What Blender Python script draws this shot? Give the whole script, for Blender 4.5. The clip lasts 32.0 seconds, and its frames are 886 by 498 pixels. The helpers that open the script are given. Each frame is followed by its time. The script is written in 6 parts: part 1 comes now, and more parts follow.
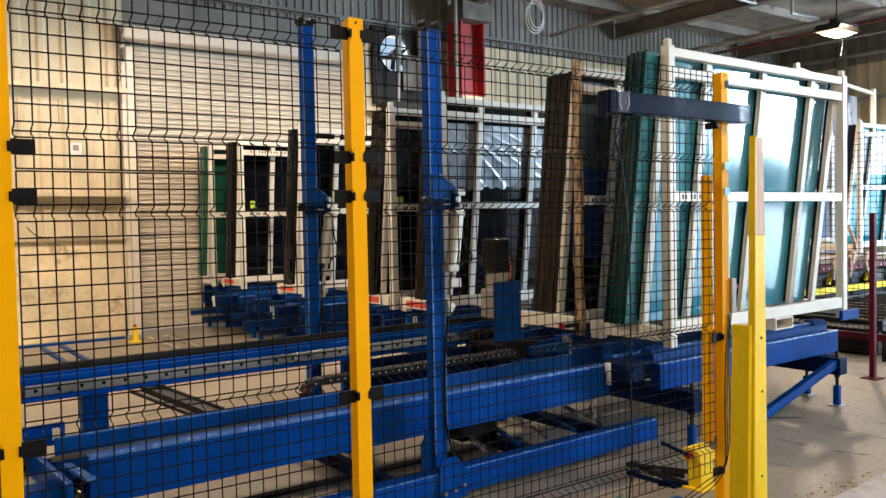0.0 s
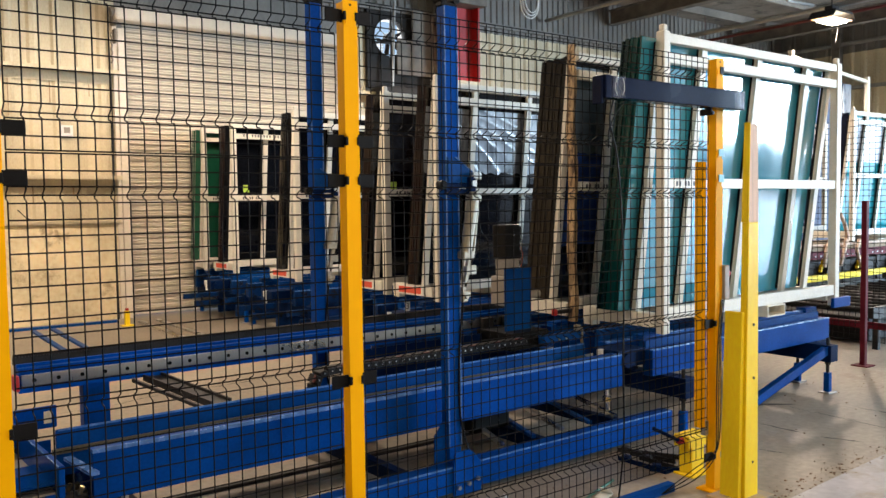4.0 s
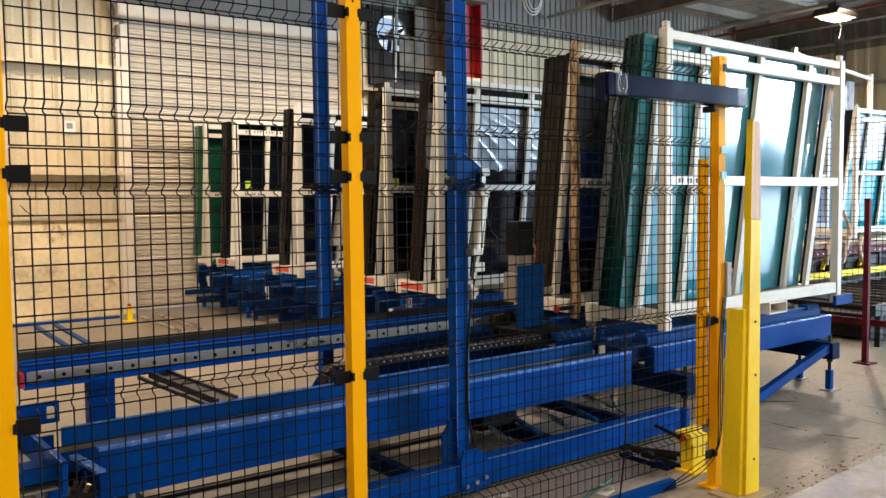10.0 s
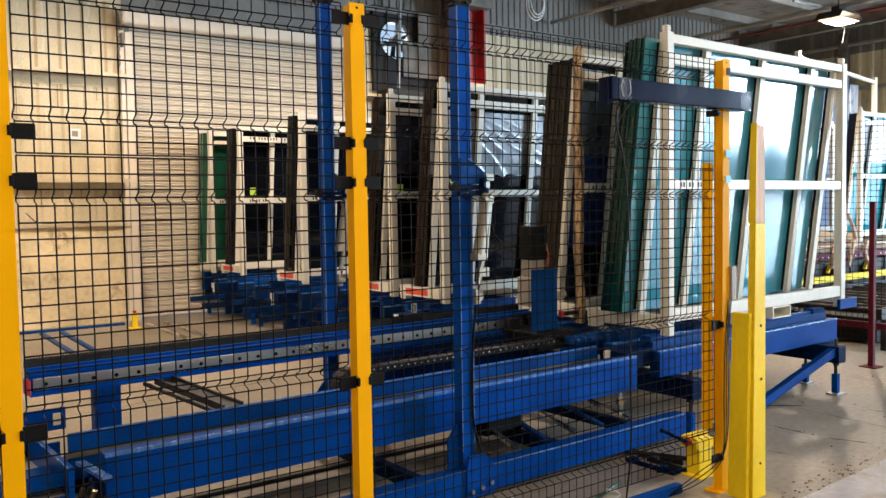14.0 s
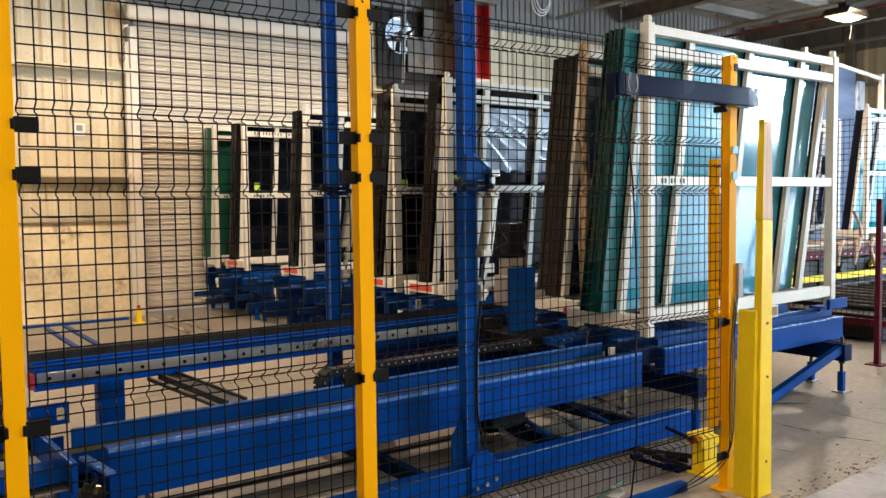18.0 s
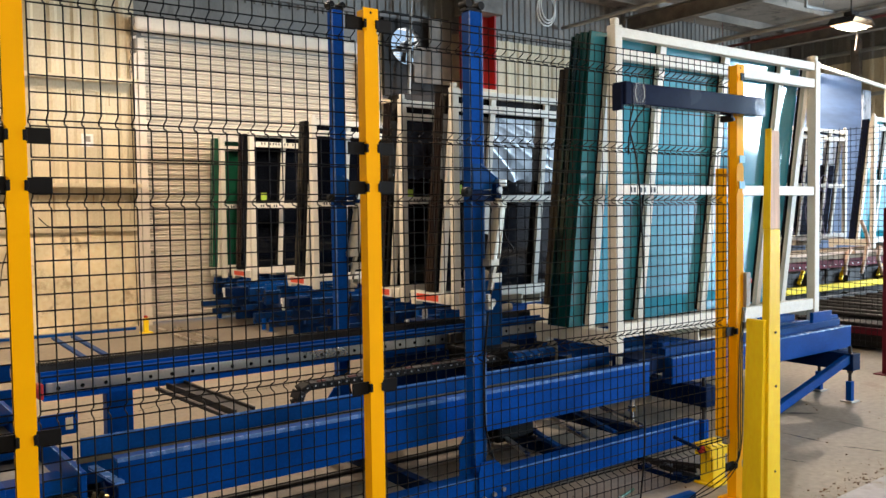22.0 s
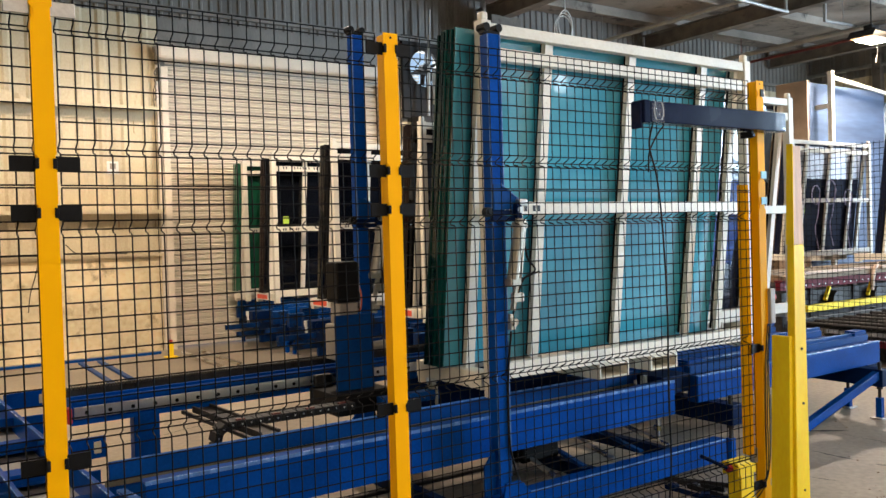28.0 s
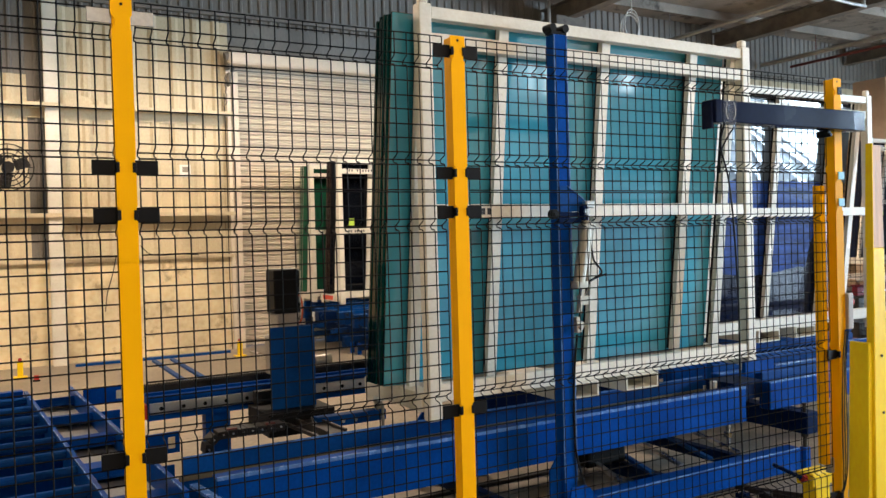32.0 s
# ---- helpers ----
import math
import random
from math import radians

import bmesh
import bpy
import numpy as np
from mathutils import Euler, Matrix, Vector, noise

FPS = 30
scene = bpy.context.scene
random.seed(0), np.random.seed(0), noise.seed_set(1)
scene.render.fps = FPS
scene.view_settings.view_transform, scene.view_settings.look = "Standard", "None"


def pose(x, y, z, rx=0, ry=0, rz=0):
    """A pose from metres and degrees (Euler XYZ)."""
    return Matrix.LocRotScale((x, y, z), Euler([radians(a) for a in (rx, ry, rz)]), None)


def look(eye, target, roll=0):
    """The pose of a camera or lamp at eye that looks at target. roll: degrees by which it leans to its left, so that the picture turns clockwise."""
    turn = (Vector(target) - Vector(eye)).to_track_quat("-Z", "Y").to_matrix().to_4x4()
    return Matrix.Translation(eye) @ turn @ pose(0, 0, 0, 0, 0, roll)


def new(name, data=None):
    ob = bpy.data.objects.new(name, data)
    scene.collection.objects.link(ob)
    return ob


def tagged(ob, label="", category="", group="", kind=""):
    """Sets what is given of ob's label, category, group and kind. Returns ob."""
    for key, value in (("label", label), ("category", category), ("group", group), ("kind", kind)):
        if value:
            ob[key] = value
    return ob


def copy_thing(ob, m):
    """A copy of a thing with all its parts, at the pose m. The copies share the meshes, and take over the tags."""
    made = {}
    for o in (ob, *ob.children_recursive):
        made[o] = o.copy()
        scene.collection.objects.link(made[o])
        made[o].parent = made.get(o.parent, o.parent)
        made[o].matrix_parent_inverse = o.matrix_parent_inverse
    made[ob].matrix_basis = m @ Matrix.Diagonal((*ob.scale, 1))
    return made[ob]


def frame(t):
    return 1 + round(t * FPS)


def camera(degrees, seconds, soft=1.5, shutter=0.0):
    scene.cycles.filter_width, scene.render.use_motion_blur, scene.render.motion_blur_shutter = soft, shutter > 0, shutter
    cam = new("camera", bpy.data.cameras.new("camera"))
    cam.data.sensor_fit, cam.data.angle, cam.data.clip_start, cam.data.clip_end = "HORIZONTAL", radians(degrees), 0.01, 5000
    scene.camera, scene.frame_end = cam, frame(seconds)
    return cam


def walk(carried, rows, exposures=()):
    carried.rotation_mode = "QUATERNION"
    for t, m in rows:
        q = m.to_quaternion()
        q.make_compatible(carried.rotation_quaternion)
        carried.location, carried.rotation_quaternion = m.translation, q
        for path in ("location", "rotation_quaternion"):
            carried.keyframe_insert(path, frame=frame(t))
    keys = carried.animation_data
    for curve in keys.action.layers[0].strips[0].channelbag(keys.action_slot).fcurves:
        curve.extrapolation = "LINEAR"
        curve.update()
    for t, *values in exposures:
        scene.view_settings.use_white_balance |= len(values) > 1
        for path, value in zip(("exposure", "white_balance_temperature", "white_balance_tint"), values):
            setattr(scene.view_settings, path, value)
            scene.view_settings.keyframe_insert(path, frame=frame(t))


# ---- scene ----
cam = camera(57.00, 32.0)
PATH = [
    (0, (-1.577, -2.761, 1.618), (-0.409, -1.139, 1.545), -1.1),
    (0.5, (-1.575, -2.759, 1.619), (-0.402, -1.141, 1.54), -1.0),
    (1, (-1.573, -2.756, 1.616), (-0.398, -1.139, 1.536), -0.8),
    (1.5, (-1.569, -2.751, 1.616), (-0.394, -1.135, 1.529), -0.6),
    (2, (-1.573, -2.755, 1.616), (-0.397, -1.14, 1.524), -0.7),
    (2.5, (-1.572, -2.757, 1.615), (-0.395, -1.143, 1.521), -0.7),
    (3, (-1.573, -2.756, 1.616), (-0.395, -1.142, 1.516), -0.7),
    (3.5, (-1.573, -2.75, 1.615), (-0.394, -1.138, 1.508), -0.7),
    (5.5, (-1.574, -2.755, 1.615), (-0.391, -1.146, 1.506), -0.7),
    (6, (-1.575, -2.756, 1.614), (-0.391, -1.148, 1.507), -0.6),
    (6.5, (-1.574, -2.757, 1.614), (-0.395, -1.145, 1.509), -0.7),
    (7, (-1.573, -2.751, 1.613), (-0.396, -1.138, 1.507), -0.7),
    (7.5, (-1.575, -2.753, 1.614), (-0.398, -1.14, 1.506), -0.8),
    (8, (-1.576, -2.754, 1.614), (-0.395, -1.144, 1.505), -0.8),
    (8.5, (-1.572, -2.751, 1.612), (-0.389, -1.142, 1.498), -0.7),
    (9, (-1.574, -2.755, 1.614), (-0.393, -1.145, 1.496), -0.7),
    (9.5, (-1.574, -2.751, 1.614), (-0.394, -1.14, 1.495), -0.6),
    (10, (-1.576, -2.752, 1.615), (-0.4, -1.139, 1.498), -0.6),
    (10.5, (-1.579, -2.758, 1.615), (-0.406, -1.141, 1.505), -0.7),
    (11, (-1.579, -2.756, 1.615), (-0.407, -1.138, 1.511), -0.7),
    (11.5, (-1.578, -2.753, 1.613), (-0.408, -1.134, 1.508), -0.8),
    (12, (-1.577, -2.754, 1.613), (-0.405, -1.138, 1.506), -0.8),
    (12.5, (-1.576, -2.755, 1.613), (-0.403, -1.139, 1.508), -0.9),
    (13, (-1.578, -2.758, 1.613), (-0.406, -1.141, 1.51), -0.8),
    (13.5, (-1.579, -2.755, 1.613), (-0.409, -1.136, 1.51), -0.9),
    (14, (-1.58, -2.756, 1.613), (-0.412, -1.136, 1.51), -0.9),
    (14.5, (-1.58, -2.754, 1.613), (-0.414, -1.132, 1.51), -0.9),
    (16.5, (-1.574, -2.737, 1.612), (-0.414, -1.112, 1.49), -0.8),
    (17, (-1.575, -2.737, 1.608), (-0.414, -1.113, 1.493), -0.8),
    (17.5, (-1.575, -2.734, 1.613), (-0.413, -1.109, 1.499), -0.7),
    (18, (-1.573, -2.736, 1.612), (-0.413, -1.111, 1.499), -0.7),
    (18.5, (-1.576, -2.737, 1.612), (-0.418, -1.11, 1.501), -0.7),
    (19, (-1.578, -2.735, 1.614), (-0.422, -1.107, 1.504), -0.7),
    (19.5, (-1.58, -2.735, 1.614), (-0.425, -1.106, 1.506), -0.7),
    (20, (-1.582, -2.732, 1.616), (-0.425, -1.105, 1.508), -0.6),
    (20.5, (-1.581, -2.731, 1.615), (-0.424, -1.103, 1.51), -0.7),
    (21, (-1.584, -2.734, 1.614), (-0.429, -1.105, 1.511), -0.7),
    (21.5, (-1.585, -2.736, 1.615), (-0.432, -1.104, 1.517), -0.8),
    (22, (-1.586, -2.738, 1.612), (-0.436, -1.104, 1.523), -0.8),
    (22.5, (-1.59, -2.738, 1.613), (-0.442, -1.103, 1.529), -0.8),
    (23, (-1.589, -2.734, 1.612), (-0.441, -1.098, 1.527), -0.8),
    (23.5, (-1.587, -2.724, 1.609), (-0.44, -1.088, 1.52), -0.7),
    (24, (-1.584, -2.717, 1.607), (-0.434, -1.083, 1.513), -0.7),
    (24.5, (-1.584, -2.718, 1.603), (-0.427, -1.089, 1.511), -0.8),
    (25, (-1.588, -2.723, 1.606), (-0.427, -1.096, 1.519), -1.0),
    (25.5, (-1.59, -2.725, 1.607), (-0.428, -1.099, 1.529), -1.0),
    (27.5, (-1.596, -2.741, 1.612), (-0.472, -1.087, 1.561), -1.4),
    (28, (-1.6, -2.753, 1.612), (-0.491, -1.089, 1.575), -1.7),
    (28.5, (-1.605, -2.752, 1.616), (-0.51, -1.079, 1.592), -1.8),
    (29, (-1.606, -2.753, 1.615), (-0.529, -1.068, 1.601), -1.7),
    (29.5, (-1.608, -2.748, 1.614), (-0.548, -1.052, 1.605), -1.7),
    (30, (-1.607, -2.747, 1.614), (-0.567, -1.039, 1.606), -1.8),
    (30.5, (-1.608, -2.75, 1.614), (-0.583, -1.032, 1.605), -1.8),
    (31, (-1.61, -2.75, 1.614), (-0.599, -1.024, 1.599), -1.7),
    (31.5, (-1.611, -2.752, 1.614), (-0.617, -1.017, 1.591), -1.7),
    (32, (-1.613, -2.749, 1.613), (-0.635, -1.004, 1.585), -1.6),
]
walk(cam, [(t, look(eye, target, roll)) for t, eye, target, roll in PATH])

# ---------------------------------------------------------------- light
SUN_EL, SUN_ROT = radians(50), radians(100)
world = bpy.data.worlds.new("world")
scene.world = world
world.use_nodes = True
wn = world.node_tree.nodes
sky = wn.new("ShaderNodeTexSky")
sky.sky_type = "NISHITA"
sky.sun_disc = False
sky.sun_elevation, sky.sun_rotation = SUN_EL, SUN_ROT
world.node_tree.links.new(sky.outputs[0], wn["Background"].inputs[0])
wn["Background"].inputs[1].default_value = 0.15

sun = new("sun", bpy.data.lights.new("sun", "SUN"))
sun.data.energy, sun.data.angle, sun.data.color = 3.0, radians(0.6), (1.0, 0.95, 0.88)
sun.matrix_world = look((20, -10, 20), (20 - 6, -10 + 0.5, 20 - 8))


def area_lamp(name, eye, target, sx, sy, watts, colour):
    la = bpy.data.lights.new(name, "AREA")
    la.shape, la.size, la.size_y, la.energy, la.color = "RECTANGLE", sx, sy, watts, colour
    ob = new(name, la)
    ob.matrix_world = look(eye, target)
    return ob


# daylight of the sky in the two bay doors of the east wall
for by, bz, bw, bh, watts in ((-6.25, 3.5, 3.6, 2.4, 2700), (-7.35, 1.65, 1.2, 0.8, 420), (-5.35, 1.55, 1.3, 0.7, 400)):
    area_lamp("bay_daylight", (18.35, by, bz), (0, by + 4.25, bz - 1.45), bw, bh, watts, (0.58, 0.79, 1.0))
area_lamp("bay_daylight", (18.4, 0.9, 1.85), (0, 0.9, 0.9), 4.8, 3.4, 780, (0.60, 0.79, 1.0))
# narrow windows of the south wall, whose light shows in the plate glass
SOUTH_WINDOWS = [(11.7, 0.45, 2.45, 3.1), (12.6, 0.2, 2.2, 3.4), (13.2, 0.3, 2.1, 3.5), (16.3, 0.5, 2.4, 3.4)]
for wx, ww, z0, z1 in SOUTH_WINDOWS:
    area_lamp("window_daylight", (wx, -14.05, (z0 + z1) / 2), (wx, 0, (z0 + z1) / 2), ww, z1 - z0, 32 * ww * (z1 - z0), (0.72, 0.88, 1.0))
area_lamp("fan_daylight", (6.41, 9.94, 4.6), (6.41, 0, 4.6), 0.68, 0.68, 14, (0.85, 0.93, 1.0))
# high-bay lamps under the roof; the last four are unseen, added as fill
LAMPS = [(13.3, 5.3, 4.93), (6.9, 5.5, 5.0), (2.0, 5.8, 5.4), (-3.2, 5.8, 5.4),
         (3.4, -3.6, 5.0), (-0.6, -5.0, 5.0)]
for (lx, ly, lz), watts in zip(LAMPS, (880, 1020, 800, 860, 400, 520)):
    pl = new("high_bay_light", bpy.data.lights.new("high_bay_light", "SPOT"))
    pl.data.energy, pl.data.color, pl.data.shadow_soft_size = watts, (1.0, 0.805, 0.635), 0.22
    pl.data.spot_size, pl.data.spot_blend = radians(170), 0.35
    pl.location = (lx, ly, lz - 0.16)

# ---------------------------------------------------------------- materials


def ramp(nt, src, stops):
    r = nt.nodes.new("ShaderNodeValToRGB")
    while len(r.color_ramp.elements) < len(stops):
        r.color_ramp.elements.new(0.5)
    for e, (p, c) in zip(r.color_ramp.elements, stops):
        e.position, e.color = p, (*c, 1)
    nt.links.new(src, r.inputs[0])
    return r


def mat(name, col, rough=0.5, metal=0.0, var=0.18, scale=3.0, grain=60.0, bump=0.15, stain=None, stain_at=0.62,
        stretch=(1, 1, 1), coat=0.0, rnd=0.0, spec=0.5, over=0.25):
    """A painted or worn surface: colour that varies at two scales, fine relief, and stains of another colour."""
    m = bpy.data.materials.new(name)
    m.use_nodes = True
    nt = m.node_tree
    b = nt.nodes["Principled BSDF"]
    tc = nt.nodes.new("ShaderNodeTexCoord")
    mp = nt.nodes.new("ShaderNodeMapping")
    mp.inputs["Scale"].default_value = stretch
    nt.links.new(tc.outputs["Object"], mp.inputs[0])
    n1 = nt.nodes.new("ShaderNodeTexNoise")
    n1.inputs["Scale"].default_value, n1.inputs["Detail"].default_value = scale, 6
    n2 = nt.nodes.new("ShaderNodeTexNoise")
    n2.inputs["Scale"].default_value, n2.inputs["Detail"].default_value = grain, 3
    for n in (n1, n2):
        nt.links.new(mp.outputs[0], n.inputs[0])
    lo = tuple(max(0.0, c * (1 - var)) for c in col)
    hi = tuple(min(1.0, c * (1 + var)) for c in col)
    r1 = ramp(nt, n1.outputs[0], [(0.3, lo), (0.7, hi)])
    mix = nt.nodes.new("ShaderNodeMixRGB")
    mix.blend_type = "OVERLAY"
    mix.inputs[0].default_value = over
    nt.links.new(r1.outputs[0], mix.inputs[1])
    nt.links.new(n2.outputs[0], mix.inputs[2])
    out = mix.outputs[0]
    if stain:
        n3 = nt.nodes.new("ShaderNodeTexNoise")
        n3.inputs["Scale"].default_value, n3.inputs["Detail"].default_value = scale * 1.7, 8
        n3.inputs["Roughness"].default_value = 0.7
        nt.links.new(mp.outputs[0], n3.inputs[0])
        f = ramp(nt, n3.outputs[0], [(stain_at, (0, 0, 0)), (stain_at + 0.1, (1, 1, 1))])
        ms = nt.nodes.new("ShaderNodeMixRGB")
        nt.links.new(f.outputs[0], ms.inputs[0])
        nt.links.new(out, ms.inputs[1])
        ms.inputs[2].default_value = (*stain, 1)
        out = ms.outputs[0]
    if rnd:
        oi = nt.nodes.new("ShaderNodeObjectInfo")
        hs = nt.nodes.new("ShaderNodeHueSaturation")
        mr = nt.nodes.new("ShaderNodeMapRange")
        mr.inputs[3].default_value, mr.inputs[4].default_value = 1 - rnd, 1 + rnd
        nt.links.new(oi.outputs["Random"], mr.inputs[0])
        nt.links.new(mr.outputs[0], hs.inputs["Value"])
        nt.links.new(out, hs.inputs["Color"])
        out = hs.outputs[0]
    nt.links.new(out, b.inputs["Base Color"])
    rr = nt.nodes.new("ShaderNodeMapRange")
    rr.inputs[3].default_value, rr.inputs[4].default_value = max(0.02, rough - 0.1), min(1, rough + 0.12)
    nt.links.new(n1.outputs[0], rr.inputs[0])
    nt.links.new(rr.outputs[0], b.inputs["Roughness"])
    b.inputs["Metallic"].default_value = metal
    b.inputs["Specular IOR Level"].default_value = spec
    b.inputs["Coat Weight"].default_value = coat
    b.inputs["Coat Roughness"].default_value = 0.08
    if bump:
        bp = nt.nodes.new("ShaderNodeBump")
        bp.inputs["Strength"].default_value, bp.inputs["Distance"].default_value = bump, 0.004
        nt.links.new(n2.outputs[0], bp.inputs["Height"])
        nt.links.new(bp.outputs[0], b.inputs["Normal"])
    return m


def glassy(name, col, rough=0.03, wav=0.02, spec=0.7, coat=1.0):
    """Stacked plate glass: deep body colour under a clear polished face."""
    m = mat(name, col, rough=0.12, var=0.24, scale=0.9, grain=5, bump=0, coat=coat, spec=spec)
    b = m.node_tree.nodes["Principled BSDF"]
    b.inputs["Coat Roughness"].default_value = rough
    n = m.node_tree.nodes.new("ShaderNodeTexNoise")
    n.inputs["Scale"].default_value = 2.2
    bp = m.node_tree.nodes.new("ShaderNodeBump")
    bp.inputs["Strength"].default_value, bp.inputs["Distance"].default_value = wav, 0.05
    m.node_tree.links.new(n.outputs[0], bp.inputs["Height"])
    m.node_tree.links.new(bp.outputs[0], b.inputs["Coat Normal"])
    return m


def glow(name, col, strength):
    m = bpy.data.materials.new(name)
    m.use_nodes = True
    b = m.node_tree.nodes["Principled BSDF"]
    b.inputs["Emission Color"].default_value = (*col, 1)
    b.inputs["Emission Strength"].default_value = strength
    return m


M_YEL = mat("fence_yellow_paint", (0.93, 0.43, 0.0005), 0.5, var=0.04, grain=220, bump=0, over=0.06, spec=0.06, stain=(0.5, 0.2, 0.01), stain_at=0.8)
M_YEL2 = mat("bollard_yellow_paint", (0.90, 0.62, 0.01), 0.45, spec=0.2, var=0.14, stain=(0.22, 0.13, 0.04), stain_at=0.68, stretch=(1, 1, 0.4))
M_BLUE = mat("machine_blue_paint", (0.0012, 0.050, 0.26), 0.36, var=0.25, bump=0.06, spec=0.035, stain=(0.01, 0.02, 0.06), stain_at=0.7)
M_BLUE2 = mat("faded_blue_paint", (0.002, 0.048, 0.2), 0.45, var=0.25, bump=0.08, spec=0.06, stain=(0.02, 0.03, 0.06), stain_at=0.66)
# pale blue for worn parts and for highlights painted onto edges
M_BLUELIT = mat("worn_lit_blue_edge", (0.07, 0.18, 0.46), 0.25, var=0.3, scale=14, bump=0.05, spec=0.5, stain=(0.25, 0.32, 0.45), stain_at=0.6)
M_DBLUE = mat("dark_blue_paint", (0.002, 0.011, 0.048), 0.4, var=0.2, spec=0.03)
M_GLOSS = mat("glossy_navy_housing", (0.006, 0.010, 0.032), 0.22, var=0.15, bump=0.02, spec=0.08)
# table blue darkened for the shade under the racks, with grime blotches
M_NAVY = mat("shaded_grimy_navy", (0.002, 0.026, 0.11), 0.55, var=0.4, scale=6, bump=0.1, spec=0.1, stain=(0.012, 0.014, 0.022), stain_at=0.52)
M_CREAM = mat("cream_rack_paint", (0.70, 0.655, 0.555), 0.5, var=0.08, bump=0.08, stain=(0.42, 0.33, 0.22), stain_at=0.65, rnd=0.05)
M_WOOD = mat("raw_timber", (0.36, 0.235, 0.115), 0.75, var=0.5, scale=6, stretch=(2, 2, 0.7), bump=0.5, stain=(0.06, 0.03, 0.014), stain_at=0.49)
M_PINKWOOD = mat("planed_timber", (0.62, 0.44, 0.33), 0.7, var=0.15, scale=5, stretch=(6, 6, 0.5), bump=0.2)
M_BLK = mat("black_plastic", (0.007, 0.0065, 0.0065), 0.5, var=0.3, bump=0.05, spec=0.1)
M_WIRE = mat("black_wire_coating", (0.006, 0.0055, 0.006), 0.5, var=0.2, bump=0, spec=0.1)
M_STEEL = mat("bright_steel", (0.55, 0.54, 0.52), 0.28, metal=1.0, var=0.12, grain=140)
M_IRON = mat("oily_iron", (0.032, 0.028, 0.026), 0.5, metal=0.2, var=0.5, spec=0.2, stain=(0.02, 0.015, 0.012), stain_at=0.55)
M_ALU = mat("cast_aluminium", (0.42, 0.38, 0.31), 0.45, metal=0.7, var=0.15)
M_GREYBOX = mat("grey_enclosure", (0.30, 0.26, 0.22), 0.5, var=0.1)
M_RED = mat("red_paint", (0.42, 0.012, 0.012), 0.45, var=0.15, stain=(0.25, 0.01, 0.01), stain_at=0.6)
M_ORANGE = mat("orange_sleeve", (0.75, 0.12, 0.03), 0.5, var=0.2)
M_MAROON = mat("maroon_paint", (0.11, 0.010, 0.018), 0.55, var=0.2, spec=0.1)
M_LABEL = mat("red_label", (0.70, 0.08, 0.04), 0.5, var=0.1, bump=0)
M_WHITE = mat("white_tag", (0.75, 0.74, 0.70), 0.6, var=0.06, bump=0)
M_LIME = mat("lime_sticker", (0.42, 0.62, 0.06), 0.6, var=0.05, bump=0)
M_INK = mat("stencil_ink", (0.03, 0.03, 0.035), 0.6, var=0.2, bump=0)
M_FLOOR = mat("concrete_floor", (0.275, 0.228, 0.172), 0.5, var=0.25, scale=0.9, grain=22, bump=0.25, over=0.4, stain=(0.24, 0.18, 0.13), stain_at=0.57)
M_CONC = mat("stained_block_wall", (0.74, 0.61, 0.385), 0.8, var=0.22, scale=1.6, grain=14, bump=0.5, over=0.4, stain=(0.42, 0.30, 0.17), stain_at=0.57)
M_SHEET = mat("beige_wall_sheet", (0.62, 0.52, 0.345), 0.5, var=0.12, scale=1.5, stretch=(1.6, 1, 0.4), bump=0.12, over=0.35, stain=(0.46, 0.355, 0.215), stain_at=0.6)
M_GSHEET = mat("grey_wall_sheet", (0.205, 0.186, 0.164), 0.5, var=0.28, scale=1.2, stretch=(1, 1, 0.3), bump=0.1, stain=(0.11, 0.10, 0.09), stain_at=0.6)
M_DOOR = mat("ivory_shutter_paint", (0.70, 0.615, 0.505), 0.36, var=0.08, rnd=0.05, stain=(0.38, 0.32, 0.24), stain_at=0.7)
M_DECK = mat("roof_insulation", (0.265, 0.225, 0.185), 0.8, var=0.4, scale=1.1, bump=0.3, over=0.5, stain=(0.06, 0.048, 0.038), stain_at=0.55)
M_BEAM = mat("dusty_roof_steel", (0.155, 0.132, 0.108), 0.65, var=0.35, scale=4, stain=(0.07, 0.05, 0.035), stain_at=0.6)
M_DARKP = mat("dark_brown_panel", (0.02, 0.017, 0.015), 0.65, var=0.3, spec=0.3)
M_PIPE = mat("galvanised_pipe", (0.35, 0.34, 0.32), 0.45, metal=0.5, var=0.2)
M_PLY = mat("pallet_wood", (0.24, 0.165, 0.10), 0.8, var=0.25, stretch=(0.4, 5, 5), bump=0.3)
M_DRED = mat("dull_red_pipe_paint", (0.14, 0.02, 0.016), 0.6, var=0.25)
M_CHAIN = mat("energy_chain_black", (0.009, 0.008, 0.008), 0.5, spec=0.25, var=0.3, rnd=0.3)
M_TAGBLUE = mat("light_blue_clip", (0.25, 0.60, 0.75), 0.5, var=0.05, bump=0)

G_TEAL = glassy("teal_plate_glass", (0.036, 0.275, 0.385), spec=0.9)
G_FARTEAL = glassy("dull_teal_glass", (0.015, 0.20, 0.24), rough=0.3, spec=0.1, coat=0.05)
G_GREENEDGE = glassy("green_glass_edge", (0.002, 0.046, 0.041), rough=0.15, spec=0.3, coat=0.35)
G_BLACK = glassy("dark_plate_glass", (0.004, 0.005, 0.008), spec=0.2, coat=0.35)
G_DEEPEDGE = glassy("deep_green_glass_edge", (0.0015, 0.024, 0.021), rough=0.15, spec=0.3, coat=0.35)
G_BROWN = glassy("bronze_glass_edge", (0.012, 0.005, 0.005), rough=0.3, spec=0.15, coat=0.15)
